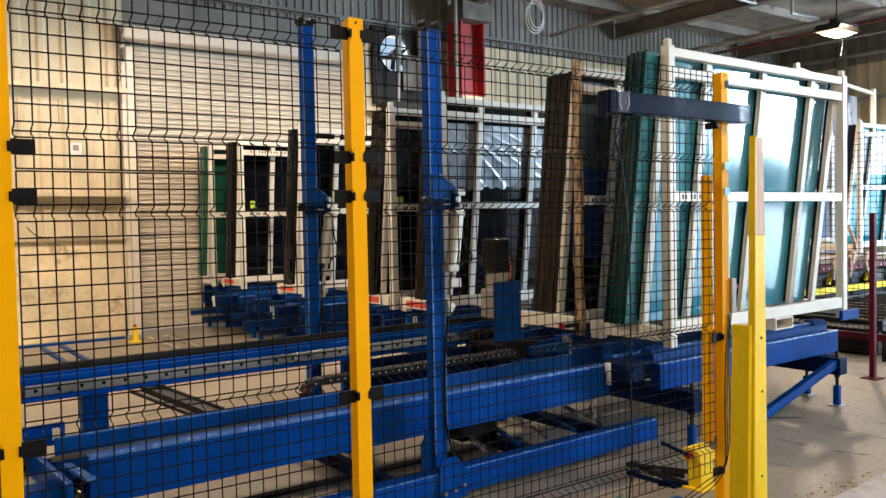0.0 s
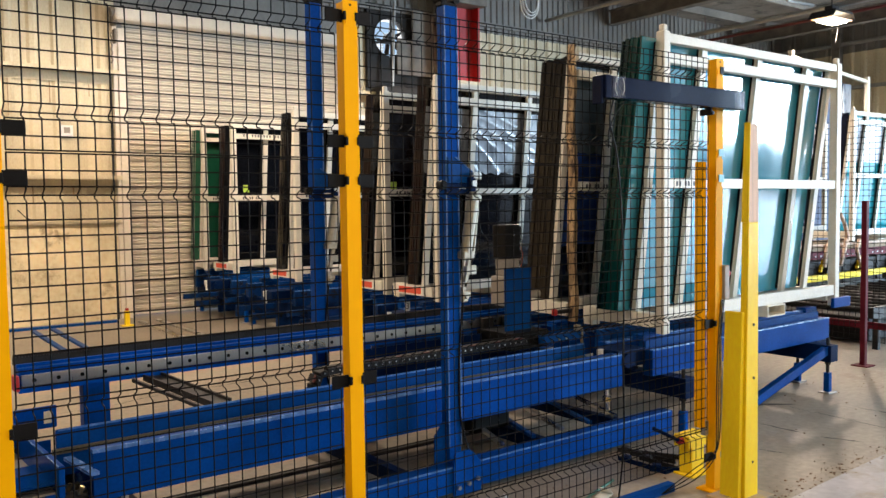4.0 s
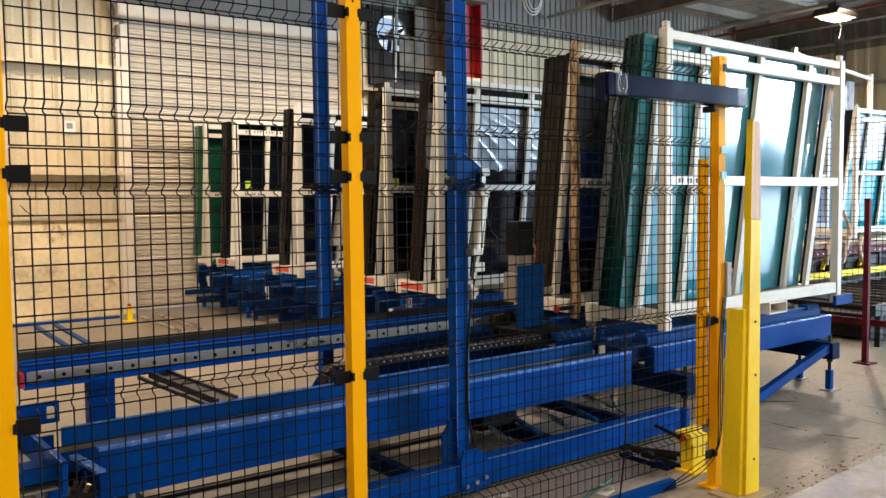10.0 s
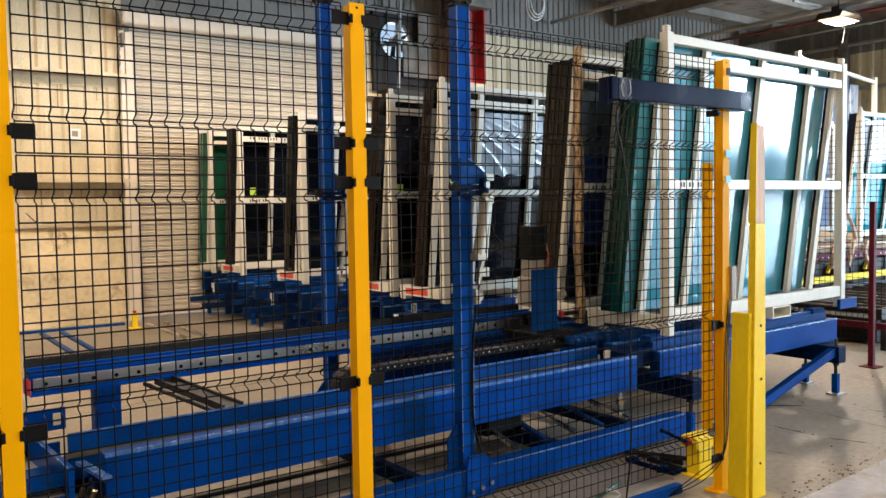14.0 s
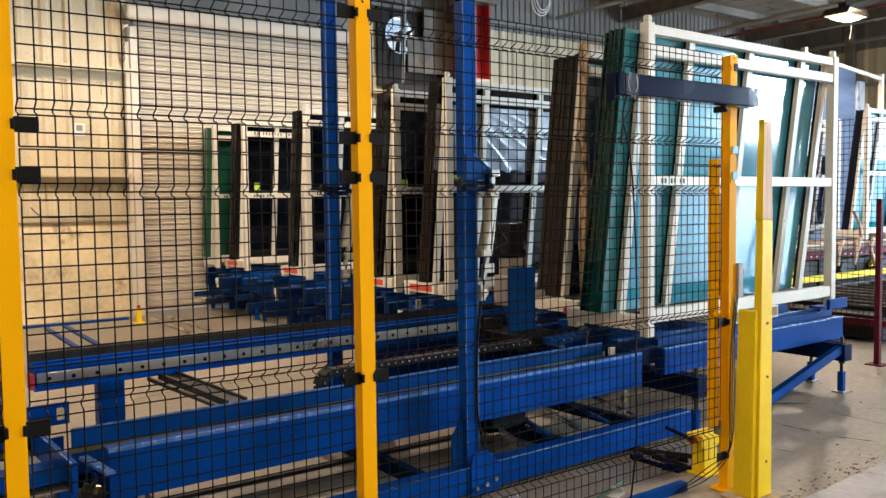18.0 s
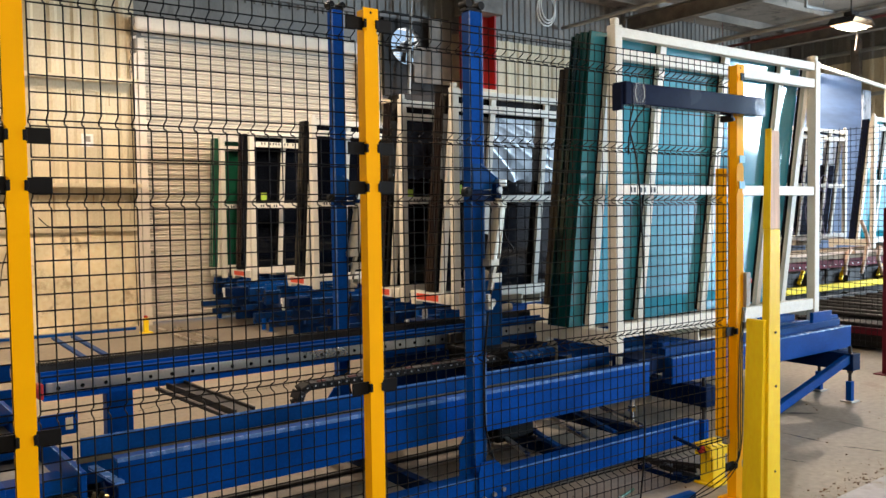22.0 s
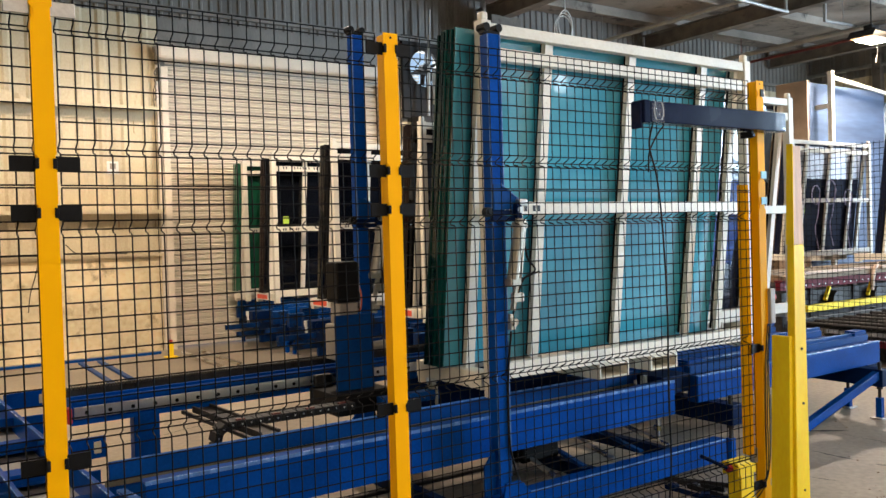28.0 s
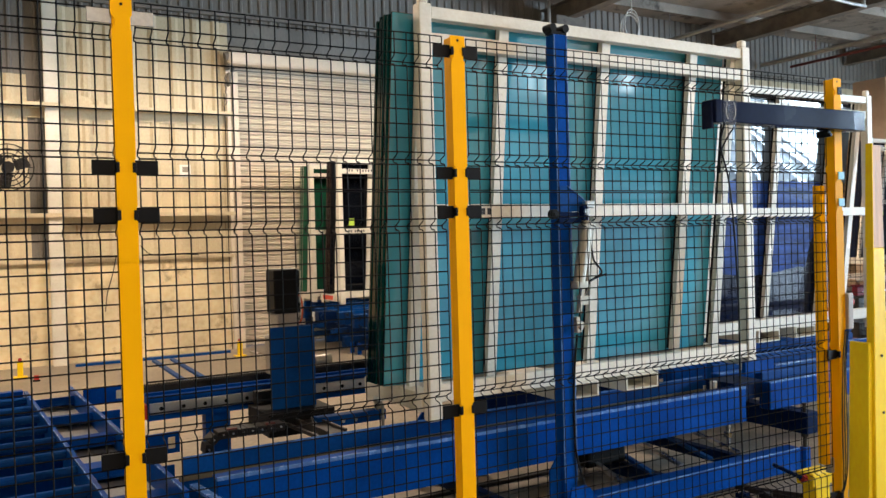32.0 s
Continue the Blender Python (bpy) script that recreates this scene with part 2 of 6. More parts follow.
G_GREY = glassy("grey_glass_edge", (0.020, 0.016, 0.012), rough=0.3, spec=0.15, coat=0.12)
G_GREEN = glassy("green_plate_glass", (0.012, 0.085, 0.045))
G_DULL = mat("dull_navy_glass", (0.010, 0.014, 0.032), 0.6, var=0.3, bump=0, spec=0.04)
G_NAVY = glassy("navy_plate_glass", (0.008, 0.013, 0.035), spec=0.25, coat=0.4)
M_FILM = mat("plastic_film", (0.21, 0.235, 0.27), 0.28, var=0.4, scale=9, grain=34, bump=0.35, coat=0.3, stretch=(1, 1, 0.4))
M_WFILM = mat("white_film", (0.55, 0.57, 0.62), 0.35, var=0.2, scale=6, grain=14, bump=0.6, coat=0.2)
M_BLUEFILM = mat("blue_crumpled_film", (0.012, 0.042, 0.20), 0.4, var=0.5, scale=7, grain=30, bump=0.6, coat=0.0, spec=0.12, stretch=(0.6, 1, 2.5))
M_GLFILM = mat("glossy_dark_film", (0.07, 0.10, 0.135), 0.3, var=0.5, scale=6, grain=18, bump=0.2, coat=0.5, stretch=(1, 1, 0.5))
M_DFILM = mat("dark_clear_film", (0.03, 0.042, 0.06), 0.18, var=0.6, scale=8, grain=14, bump=1.0, coat=0.6)
M_CARD = mat("brown_cardboard", (0.42, 0.31, 0.23), 0.85, var=0.15, bump=0.1)
M_PATCH = mat("pale_concrete", (0.375, 0.352, 0.365), 0.5, var=0.16, scale=1.1, grain=16, bump=0.2, over=0.25, stain=(0.32, 0.27, 0.225), stain_at=0.54)
M_DUSTY = mat("dusty_yellow_plate", (0.42, 0.30, 0.14), 0.8, var=0.25, stain=(0.36, 0.29, 0.22), stain_at=0.5)
M_CRACK = mat("crack_dirt", (0.05, 0.042, 0.036), 0.95, var=0.3, bump=0)
M_RUST = mat("rust_streaks", (0.34, 0.22, 0.12), 0.8, var=0.4, scale=9, stretch=(3, 1, 0.5), bump=0)
M_LEAD = mat("dark_red_cable", (0.09, 0.012, 0.009), 0.5, var=0.3, bump=0)
M_STRIP = mat("olive_wear_strip", (0.085, 0.072, 0.042), 0.6, var=0.4, scale=5, bump=0.1)
M_BRASS = mat("worn_brass", (0.55, 0.42, 0.20), 0.35, metal=0.9, var=0.2)
M_DIRT = mat("dry_dirt", (0.20, 0.13, 0.085), 0.95, var=0.4, bump=0.2, rnd=0.3)
M_BOARD = mat("brown_wall_board", (0.20, 0.165, 0.13), 0.6, var=0.3, scale=4, stain=(0.30, 0.27, 0.23), stain_at=0.66)
M_BFILM = mat("blue_protective_film", (0.07, 0.10, 0.165), 0.4, var=0.3, scale=1.5, grain=6, bump=0.3, coat=0.04, spec=0.25, stretch=(0.3, 1, 2))
M_TAPE = mat("clear_tape", (0.55, 0.62, 0.75), 0.12, var=0.3, grain=40, bump=0.6, coat=0.8)
M_TAPE.node_tree.nodes["Principled BSDF"].inputs["Alpha"].default_value = 0.1
M_TAGLILAC = mat("lilac_cable", (0.30, 0.26, 0.42), 0.5, var=0.1, bump=0)
M_LAMP = glow("lamp_glass", (1.0, 0.86, 0.62), 22.0)
M_RIM = glow("lamp_rim", (1.0, 0.55, 0.22), 1.6)

# ---------------------------------------------------------------- building helpers


def bx(bm, x0, x1, y0, y1, z0, z1, bev=0.0):
    vs = bmesh.ops.create_cube(bm, size=1)["verts"]
    for v in vs:
        v.co = Vector(((x0 + x1) / 2 + v.co.x * (x1 - x0), (y0 + y1) / 2 + v.co.y * (y1 - y0), (z0 + z1) / 2 + v.co.z * (z1 - z0)))
    if bev:
        es = list({e for v in vs for e in v.link_edges})
        bmesh.ops.bevel(bm, geom=es, offset=bev, segments=2, affect="EDGES", profile=0.5)
    return bm


def bar(bm, p, q, w, h, bev=0.0, up=(0, 0, 1)):
    """A square bar from p to q, w wide and h high across."""
    p, q = Vector(p), Vector(q)
    d = (q - p)
    ln = d.length
    d.normalize()
    u = Vector(up)
    if abs(d.dot(u)) > 0.98:
        u = Vector((0, 1, 0))
    s = d.cross(u).normalized()
    u = s.cross(d)
    vs = bmesh.ops.create_cube(bm, size=1)["verts"]
    for v in vs:
        c = v.co.copy()
        v.co = (p + q) / 2 + d * (c.x * ln) + s * (c.y * w) + u * (c.z * h)
    if bev:
        es = list({e for v in vs for e in v.link_edges})
        bmesh.ops.bevel(bm, geom=es, offset=bev, segments=2, affect="EDGES", profile=0.5)
    return bm


def rod(bm, p, q, r, n=12, r2=None):
    p, q = Vector(p), Vector(q)
    d = q - p
    m = Matrix.Translation((p + q) / 2) @ d.to_track_quat("Z", "Y").to_matrix().to_4x4()
    bmesh.ops.create_cone(bm, cap_ends=True, segments=n, radius1=r, radius2=r if r2 is None else r2, depth=d.length, matrix=m)
    return bm


def poly(bm, pts, y0, y1):
    """An outline in x and z, drawn out from y0 to y1."""
    a = [bm.verts.new((x, y0, z)) for x, z in pts]
    b = [bm.verts.new((x, y1, z)) for x, z in pts]
    bm.faces.new(a)
    bm.faces.new(b[::-1])
    for i in range(len(pts)):
        j = (i + 1) % len(pts)
        bm.faces.new((a[j], a[i], b[i], b[j]))
    bmesh.ops.recalc_face_normals(bm, faces=bm.faces[:])
    return bm


def channel(bm, x0, x1, y0, y1, z0, z1, t=0.008, open_back=True):
    """A C-section along x with its web at y0 and flanges to y1."""
    bx(bm, x0, x1, y0, y0 + t, z0, z1, 0.003)
    bx(bm, x0, x1, y0 + t, y1, z0, z0 + t)
    bx(bm, x0, x1, y0 + t, y1, z1 - t, z1)
    return bm


def mesh_of(bm, name, material, smooth=False):
    me = bpy.data.meshes.new(name)
    bm.to_mesh(me)
    bm.free()
    for m in material if isinstance(material, (list, tuple)) else (material,):
        me.materials.append(m)
    if smooth:
        for p in me.polygons:
            p.use_smooth = True
    return me


def part(name, bm, material, parent=None, label="", smooth=False, kind="", at=None):
    ob = new(name, mesh_of(bm, name, material, smooth))
    if parent:
        ob.parent = parent
    if at is not None:
        ob.matrix_basis = at
    if label or kind:
        tagged(ob, label=label, kind=kind)
    return ob


def thing(name, x, y, z, label, category, group="", kind=""):
    ob = new(name)
    ob.empty_display_size = 0.1
    ob.matrix_basis = pose(x, y, z)
    return tagged(ob, label, category, group, kind)


def share(name, me, parent, m, label=""):
    ob = new(name, me)
    ob.parent = parent
    ob.matrix_basis = m
    if label:
        tagged(ob, label=label)
    return ob


def tube(name, pts, r, material, parent=None, label=""):
    """A cable or hose through points, as a mesh of short round pieces."""
    bm = bmesh.new()
    pts = [Vector(p) for p in pts]
    fine = []
    for i in range(len(pts) - 1):
        a, b, c, d = pts[max(i - 1, 0)], pts[i], pts[i + 1], pts[min(i + 2, len(pts) - 1)]
        for k in range(6):
            t = k / 6
            fine.append(0.5 * ((2 * b) + (c - a) * t + (2 * a - 5 * b + 4 * c - d) * t * t + (3 * b - a - 3 * c + d) * t ** 3))
    fine.append(pts[-1])
    rings = []
    for i, p in enumerate(fine):
        d = (fine[min(i + 1, len(fine) - 1)] - fine[max(i - 1, 0)]).normalized()
        s = d.cross(Vector((0.3, 0.2, 0.93))).normalized()
        u = s.cross(d)
        rings.append([bm.verts.new(p + s * (r * math.cos(k * math.pi / 3)) + u * (r * math.sin(k * math.pi / 3))) for k in range(6)])
    for a, b in zip(rings, rings[1:]):
        for k in range(6):
            bm.faces.new((a[k], a[(k + 1) % 6], b[(k + 1) % 6], b[k]))
    bmesh.ops.recalc_face_normals(bm, faces=bm.faces[:])
    return part(name, bm, material, parent, label, smooth=True)

# ---------------------------------------------------------------- the hall
X0, X1, Y0, Y1, ZC = -7.0, 18.5, -14.0, 9.75, 6.0


def structure(name, bm, material, label="", category="wall"):
    return tagged(part(name, bm, material), label, category, "", "structure")


bm = bmesh.new()
bx(bm, X0 - 0.2, X1 + 0.2, Y0 - 0.2, Y1 + 0.2, -0.3, 0)
structure("floor", bm, M_FLOOR, "worn beige concrete factory floor with stains", "floor")
bm = bmesh.new()
bmesh.ops.create_grid(bm, x_segments=8, y_segments=8, size=600)
for v in bm.verts:
    v.co.z = -0.05
structure("ground", bm, mat("yard_asphalt", (0.16, 0.155, 0.15), 0.85, var=0.2, scale=0.4), "grey asphalt yard outside", "ground")


def ribs(bm, a, b, z0, z1, y, pitch=0.305, deep=0.03, axis="x", sign=-1):
    """Ribbed sheet along x (or y) from a to b."""
    prof, p = [], a
    while p < b - 1e-6:
        for dx, d in ((0, 0), (0.55, 0), (0.68, 1), (0.87, 1), (1.0, 0)):
            q = p + dx * pitch
            if q <= b:
                prof.append((q, d * deep * sign))
        p += pitch
    prof.append((b, 0))
    lo = [bm.verts.new((q, y + d, z0) if axis == "x" else (y + d, q, z0)) for q, d in prof]
    hi = [bm.verts.new((q, y + d, z1) if axis == "x" else (y + d, q, z1)) for q, d in prof]
    for i in range(len(prof) - 1):
        bm.faces.new((lo[i], lo[i + 1], hi[i + 1], hi[i]))
    return bm


DX0, DX1, DZ = 1.81, 5.49, 4.25            # the shutter's opening
FX, FZ, FR = 6.41, 4.6, 0.34              # the exhaust fan's hole
bm = bmesh.new()
for x0, x1, z0, z1 in ((X0, DX0, 0, ZC), (DX0, DX1, DZ, ZC), (DX1, FX - FR, 0, ZC), (FX + FR, X1, 0, ZC),
                       (FX - FR, FX + FR, 0, FZ - FR), (FX - FR, FX + FR, FZ + FR, ZC)):
    bx(bm, x0, x1, Y1 + 0.04, Y1 + 0.2, z0, z1)
wall_n = structure("wall_north", bm, M_GSHEET, "sheet-clad factory wall, beige below and grey above", "wall")
bm = bmesh.new()
bx(bm, X0, DX0 - 0.1, Y1 - 0.03, Y1 + 0.038, 0, 1.42)
bx(bm, DX1 + 0.1, X1, Y1 - 0.03, Y1 + 0.038, 0, 1.42)
part("block_wall", bm, M_CONC, wall_n, "stained beige block wall base")
bm = bmesh.new()
ribs(bm, -0.85, DX0 - 0.1, 1.42, 4.98, Y1)
ribs(bm, X0, -1.06, 1.42, 4.0, Y1)
ribs(bm, DX1 + 0.1, 5.94, 1.42, 4.95, Y1)
ribs(bm, 7.36, X1, 1.42, 4.95, Y1)
part("beige_cladding", bm, M_SHEET, wall_n, "beige ribbed steel cladding with rust stains")
bm = bmesh.new()
ribs(bm, X0, 5.94, 4.98, ZC, Y1 + 0.012, pitch=0.152, deep=0.026)
# this narrow grey strip paints the shadow beside the column
ribs(bm, -1.06, -0.86, 1.42, 4.98, Y1, pitch=0.152, deep=0.026)
ribs(bm, X0, -1.06, 4.0, 4.98, Y1, pitch=0.152, deep=0.026)
ribs(bm, 7.36, X1, 4.95, ZC, Y1 + 0.012, pitch=0.152, deep=0.026)
ribs(bm, 5.94, 7.36, 5.17, ZC, Y1 + 0.012, pitch=0.152, deep=0.026)
part("grey_cladding", bm, M_GSHEET, wall_n, "grey ribbed steel cladding")
for z, h, d in ((3.58, 0.17, 0.27), (2.08, 0.13, 0.25), (1.44, 0.06, 0.1)):
    bm = bmesh.new()
    for a, b in ((X0, DX0 - 0.12), (DX1 + 0.12, X1)):
        bx(bm, a, b, Y1 - d, Y1 - 0.032, z - 0.012, z + 0.012)
        bx(bm, a, b, Y1 - d, Y1 - d + 0.012, z - 0.012 - h * 0.25, z - 0.012)
        bx(bm, a, b, Y1 - 0.045, Y1 - 0.032, z - h, z - 0.012)
    part("girt", bm, M_SHEET, wall_n, "beige steel wall girt")
bm = bmesh.new()
bx(bm, X0, X1, Y1 - 0.1, Y1 - 0.03, 5.06, 5.14)
part("girt", bm, M_GSHEET, wall_n, "grey steel wall girt")

# building columns along the north wall
for x in (-0.76, -5.2):
    bm = bmesh.new()
    bx(bm, x - 0.09, x + 0.09, Y1 - 0.19, Y1 - 0.175, 0, 5.3)
    bx(bm, x - 0.09, x + 0.09, Y1 - 0.06, Y1 - 0.045, 0, 5.3)
    bx(bm, x - 0.006, x + 0.006, Y1 - 0.175, Y1 - 0.06, 0, 5.3)
    structure("column", bm, M_CREAM, "cream painted steel building column", "column")
bm = bmesh.new()
bx(bm, 7.42, 7.455, 9.05, 9.45, 3.86, 5.2)
bx(bm, 7.935, 7.97, 9.05, 9.45, 3.86, 5.2)
bx(bm, 7.455, 7.935, 9.24, 9.265, 3.86, 5.2)
column_red = structure("column", bm, M_RED, "building column painted red above and cream below", "column")
bm = bmesh.new()
bx(bm, 7.43, 7.96, 9.06, 9.44, 0, 3.86, 0.004)
part("column_base", bm, M_SHEET, column_red, "cream lower half of the column")
bm = bmesh.new()
bx(bm, 7.36, 8.03, 8.9, 9.5, 5.2, 5.52, 0.006)
part("haunch", bm, M_BEAM, column_red, "dusty steel haunch under the rafter")
bm = bmesh.new()
rod(bm, (7.23, 8.95, 2.9), (7.23, 8.95, ZC), 0.032, 12)
tagged(part("pipe", bm, M_PIPE), "galvanised vertical pipe beside the red column", "pipe", "", "structure")

# roller shutter
door = tagged(new("door_1"), "closed ivory roller shutter door with rusty guides", "roller door", "", "structure")
bm = bmesh.new()
w = DX1 - DX0 - 0.02
for k, (y, z) in enumerate(((0.02, 0.0), (-0.03, 0.008), (-0.042, 0.022), (-0.026, 0.036), (-0.04, 0.05), (-0.034, 0.064), (0.012, 0.074), (0.02, 0.082))):
    for x in (-w / 2, w / 2):
        bm.verts.new((x, y, z))
bm.verts.ensure_lookup_table()
for k in range(7):
    bm.faces.new((bm.verts[2 * k], bm.verts[2 * k + 1], bm.verts[2 * k + 3], bm.verts[2 * k + 2]))
slat = mesh_of(bm, "slat", M_DOOR)
for k in range(53):
    share("slat", slat, door, pose((DX0 + DX1) / 2, Y1 + 0.06, 0.02 + k * 0.082))
bm = bmesh.new()
bx(bm, DX0 - 0.16, DX1 + 0.16, Y1 - 0.28, Y1 - 0.035, DZ + 0.06, DZ + 0.26, 0.04)
part("hood", bm, M_DOOR, door, "ivory shutter hood with a dented lower edge")
for x, s in ((DX0 - 0.03, 1), (DX1 + 0.03, -1)):
    bm = bmesh.new()
    bx(bm, x - 0.05, x + 0.05, Y1 - 0.09, Y1 - 0.034, 0, DZ - 0.02, 0.004)
    bx(bm, x - 0.12 * s, x - 0.06 * s, Y1 - 0.07, Y1 - 0.034, 0, DZ + 0.2)
    part("guide", bm, M_DOOR, door, "worn steel shutter guide")
bm = bmesh.new()
bx(bm, DX0 - 0.17, DX0 - 0.1, Y1 - 0.2, Y1 - 0.04, 4.25, 4.5, 0.02)
bx(bm, DX0 - 0.15, DX0 - 0.11, Y1 - 0.18, Y1 - 0.04, 4.0, 4.2, 0.012)
rod(bm, (DX0 - 0.2, Y1 - 0.2, 4.42), (DX0 - 0.05, Y1 - 0.2, 4.46), 0.07, 12)
for k in range(9):
    rod(bm, (DX0 - 0.2 + 0.02 * (k % 2), Y1 - 0.18, 3.7 + k * 0.05), (DX0 - 0.2 + 0.02 * ((k + 1) % 2), Y1 - 0.18, 3.75 + k * 0.05), 0.012, 6)
part("drive", bm, M_BOARD, door, "rusty brown shutter chain drive")

# exhaust fan
fan = tagged(new("exhaust_fan"), "round wall exhaust fan in a dark panel, daylight behind", "fan")
bm = bmesh.new()
for x0, x1, z0, z1 in ((5.94, FX - FR, 3.7, 5.17), (FX + FR, 7.35, 3.7, 5.17), (FX - FR, FX + FR, 3.7, FZ - FR), (FX - FR, FX + FR, FZ + FR, 5.17)):
    bx(bm, x0, x1, Y1 - 0.08, Y1 + 0.038, z0, z1)
part("panel", bm, M_DARKP, fan, "dark brown fan panel")
bm = bmesh.new()
n = 32
rings = []
for r, y in ((FR - 0.008, Y1 + 0.03), (FR - 0.008, Y1 - 0.1), (FR + 0.012, Y1 - 0.1), (FR + 0.012, Y1 + 0.03)):
    rings.append([bm.verts.new((FX + r * math.cos(2 * math.pi * k / n), y, FZ + r * math.sin(2 * math.pi * k / n))) for k in range(n)])
for a, b in zip(rings, rings[1:]):
    for k in range(n):
        bm.faces.new((a[k], a[(k + 1) % n], b[(k + 1) % n], b[k]))
bmesh.ops.recalc_face_normals(bm, faces=bm.faces[:])
part("ring", bm, M_DARKP, fan, "dark fan ring", smooth=True)
bm = bmesh.new()
inner, outer = [], []
for k in range(n):
    c, q = math.cos(2 * math.pi * k / n), math.sin(2 * math.pi * k / n)
    m = (FR + 0.02) / max(abs(c), abs(q))
    for y in (Y1 - 0.095, Y1 - 0.083):
        inner.append(bm.verts.new((FX + (FR - 0.008) * c, y, FZ + (FR - 0.008) * q)))
        outer.append(bm.verts.new((FX + m * c, y, FZ + m * q)))
for k in range(n):
    i, j = 2 * k, 2 * ((k + 1) % n)
    bm.faces.new((inner[i], inner[j], outer[j], outer[i]))
    bm.faces.new((inner[i + 1], outer[i + 1], outer[j + 1], inner[j + 1]))
    bm.faces.new((inner[i], inner[i + 1], inner[j + 1], inner[j]))
bmesh.ops.recalc_face_normals(bm, faces=bm.faces[:])
part("hole_plate", bm, M_DARKP, fan, "dark plate with the round fan hole")
for k in range(6):
    a = radians(25 + 60 * k)
    bm = bmesh.new()
    c, s = math.cos(a), math.sin(a)
    q = [(0.06, -0.025), (0.27, -0.045), (0.31, 0.012), (0.07, 0.02)]
    vs = [bm.verts.new((FX + u * c - v * s, Y1 - 0.03 + (0.03 if v < 0 else -0.03), FZ + u * s + v * c)) for u, v in q]
    vt = [bm.verts.new(v.co + Vector((0, 0.006, 0))) for v in vs]
    bm.faces.new(vs)
    bm.faces.new(vt[::-1])
    for i in range(4):
        bm.faces.new((vs[(i + 1) % 4], vs[i], vt[i], vt[(i + 1) % 4]))
    bmesh.ops.recalc_face_normals(bm, faces=bm.faces[:])
    part("blade", bm, M_IRON, fan)
bm = bmesh.new()
rod(bm, (FX, Y1 - 0.14, FZ), (FX, Y1 + 0.02, FZ), 0.09, 16)
bar(bm, (FX - FR, Y1 - 0.12, FZ - 0.12), (FX + FR, Y1 - 0.12, FZ - 0.08), 0.03, 0.04)
bar(bm, (FX, Y1 - 0.12, FZ - FR), (FX, Y1 - 0.12, FZ + FR), 0.03, 0.03)
part("motor", bm, M_IRON, fan, "dark fan motor on cross struts")
bm = bmesh.new()
bx(bm, FX + 0.08, 7.3, Y1 - 0.2, Y1 - 0.17, 3.95, 4.58, 0.004)
bx(bm, FX + 0.42, 7.3, Y1 - 0.2, Y1 - 0.17, 4.58, 5.12, 0.004)
part("guard_board", bm, M_BOARD, fan, "dusty brown guard board")
bm = bmesh.new()
rod(bm, (FX - 0.02, Y1 - 0.3, 5.6), (FX - 0.1, Y1 - 0.3, 3.7), 0.028, 10)
part("conduit", bm, M_PIPE, fan, "pale conduit in front of the fan")
for k in range(5):
    bm = bmesh.new()
    zl = FZ - 0.31 + 0.05 * k
    xl = math.sqrt(max(0.0, (FR - 0.01) ** 2 - (zl - FZ) ** 2))
    bar(bm, (FX - xl, Y1 + 0.1, zl), (FX - 0.03, Y1 + 0.1, zl), 0.045, 0.006, up=(0, 0.5, 1))
    part("louvre", bm, M_PIPE, fan, "pale louvre blade behind the fan")
bm = bmesh.new()
bx(bm, 5.98, 7.32, Y1 - 0.55, Y1 - 0.1, 3.42, 3.68, 0.03)
bx(bm, 5.98, 7.3, Y1 - 0.1, Y1 - 0.035, 2.6, 3.6)
tagged(part("duct", bm, M_DARKP), "dark sheet metal duct under the wall fan", "duct", "", "structure")

# the other walls, with the bay door in the east
OY0, OY1, OY2, OY3, OZ = -8.1, -4.4, -1.6, 3.4, 4.9
bm = bmesh.new()
for y0, y1, z0, z1 in ((Y0, OY0, 0, ZC), (OY1, OY2, 0, ZC), (OY3, Y1 + 0.2, 0, ZC), (OY0, OY1, OZ, ZC), (OY2, OY3, OZ, ZC)):
    bx(bm, X1 + 0.04, X1 + 0.2, y0, y1, z0, z1)
wall_e = structure("wall_east", bm, M_GSHEET, "sheet-clad factory end wall with two open bays", "wall")
bm = bmesh.new()
ribs(bm, OY1, OY2, 0, 5.2, X1, axis="y")
ribs(bm, OY3, Y1, 0, 5.2, X1, axis="y")
ribs(bm, Y0, OY0, 0, 5.2, X1, axis="y")
part("beige_cladding", bm, M_SHEET, wall_e, "beige ribbed steel cladding")
bm = bmesh.new()
ribs(bm, OY3, Y1, 5.2, ZC, X1 + 0.012, axis="y")
ribs(bm, Y0, OY0, 5.2, ZC, X1 + 0.012, axis="y")
part("grey_cladding", bm, M_GSHEET, wall_e, "grey ribbed steel cladding")
bm = bmesh.new()
rod(bm, (X1 - 0.1, Y0, 5.42), (X1 - 0.1, Y1, 5.42), 0.05, 10)
bx(bm, X1 - 0.12, X1 - 0.03, OY3, Y1, 4.3, 4.38)
part("pipe", bm, M_PIPE, wall_e, "grey pipe along the end wall")
bm = bmesh.new()
for y in (7.9, 3.6, -3.0):
    bx(bm, X1 - 0.2, X1 - 0.035, y - 0.1, y + 0.1, 0, ZC - 0.3)
part("wall_stud", bm, M_BEAM, wall_e, "grey steel wall stud")
bm = bmesh.new()
edge = X0 - 0.2
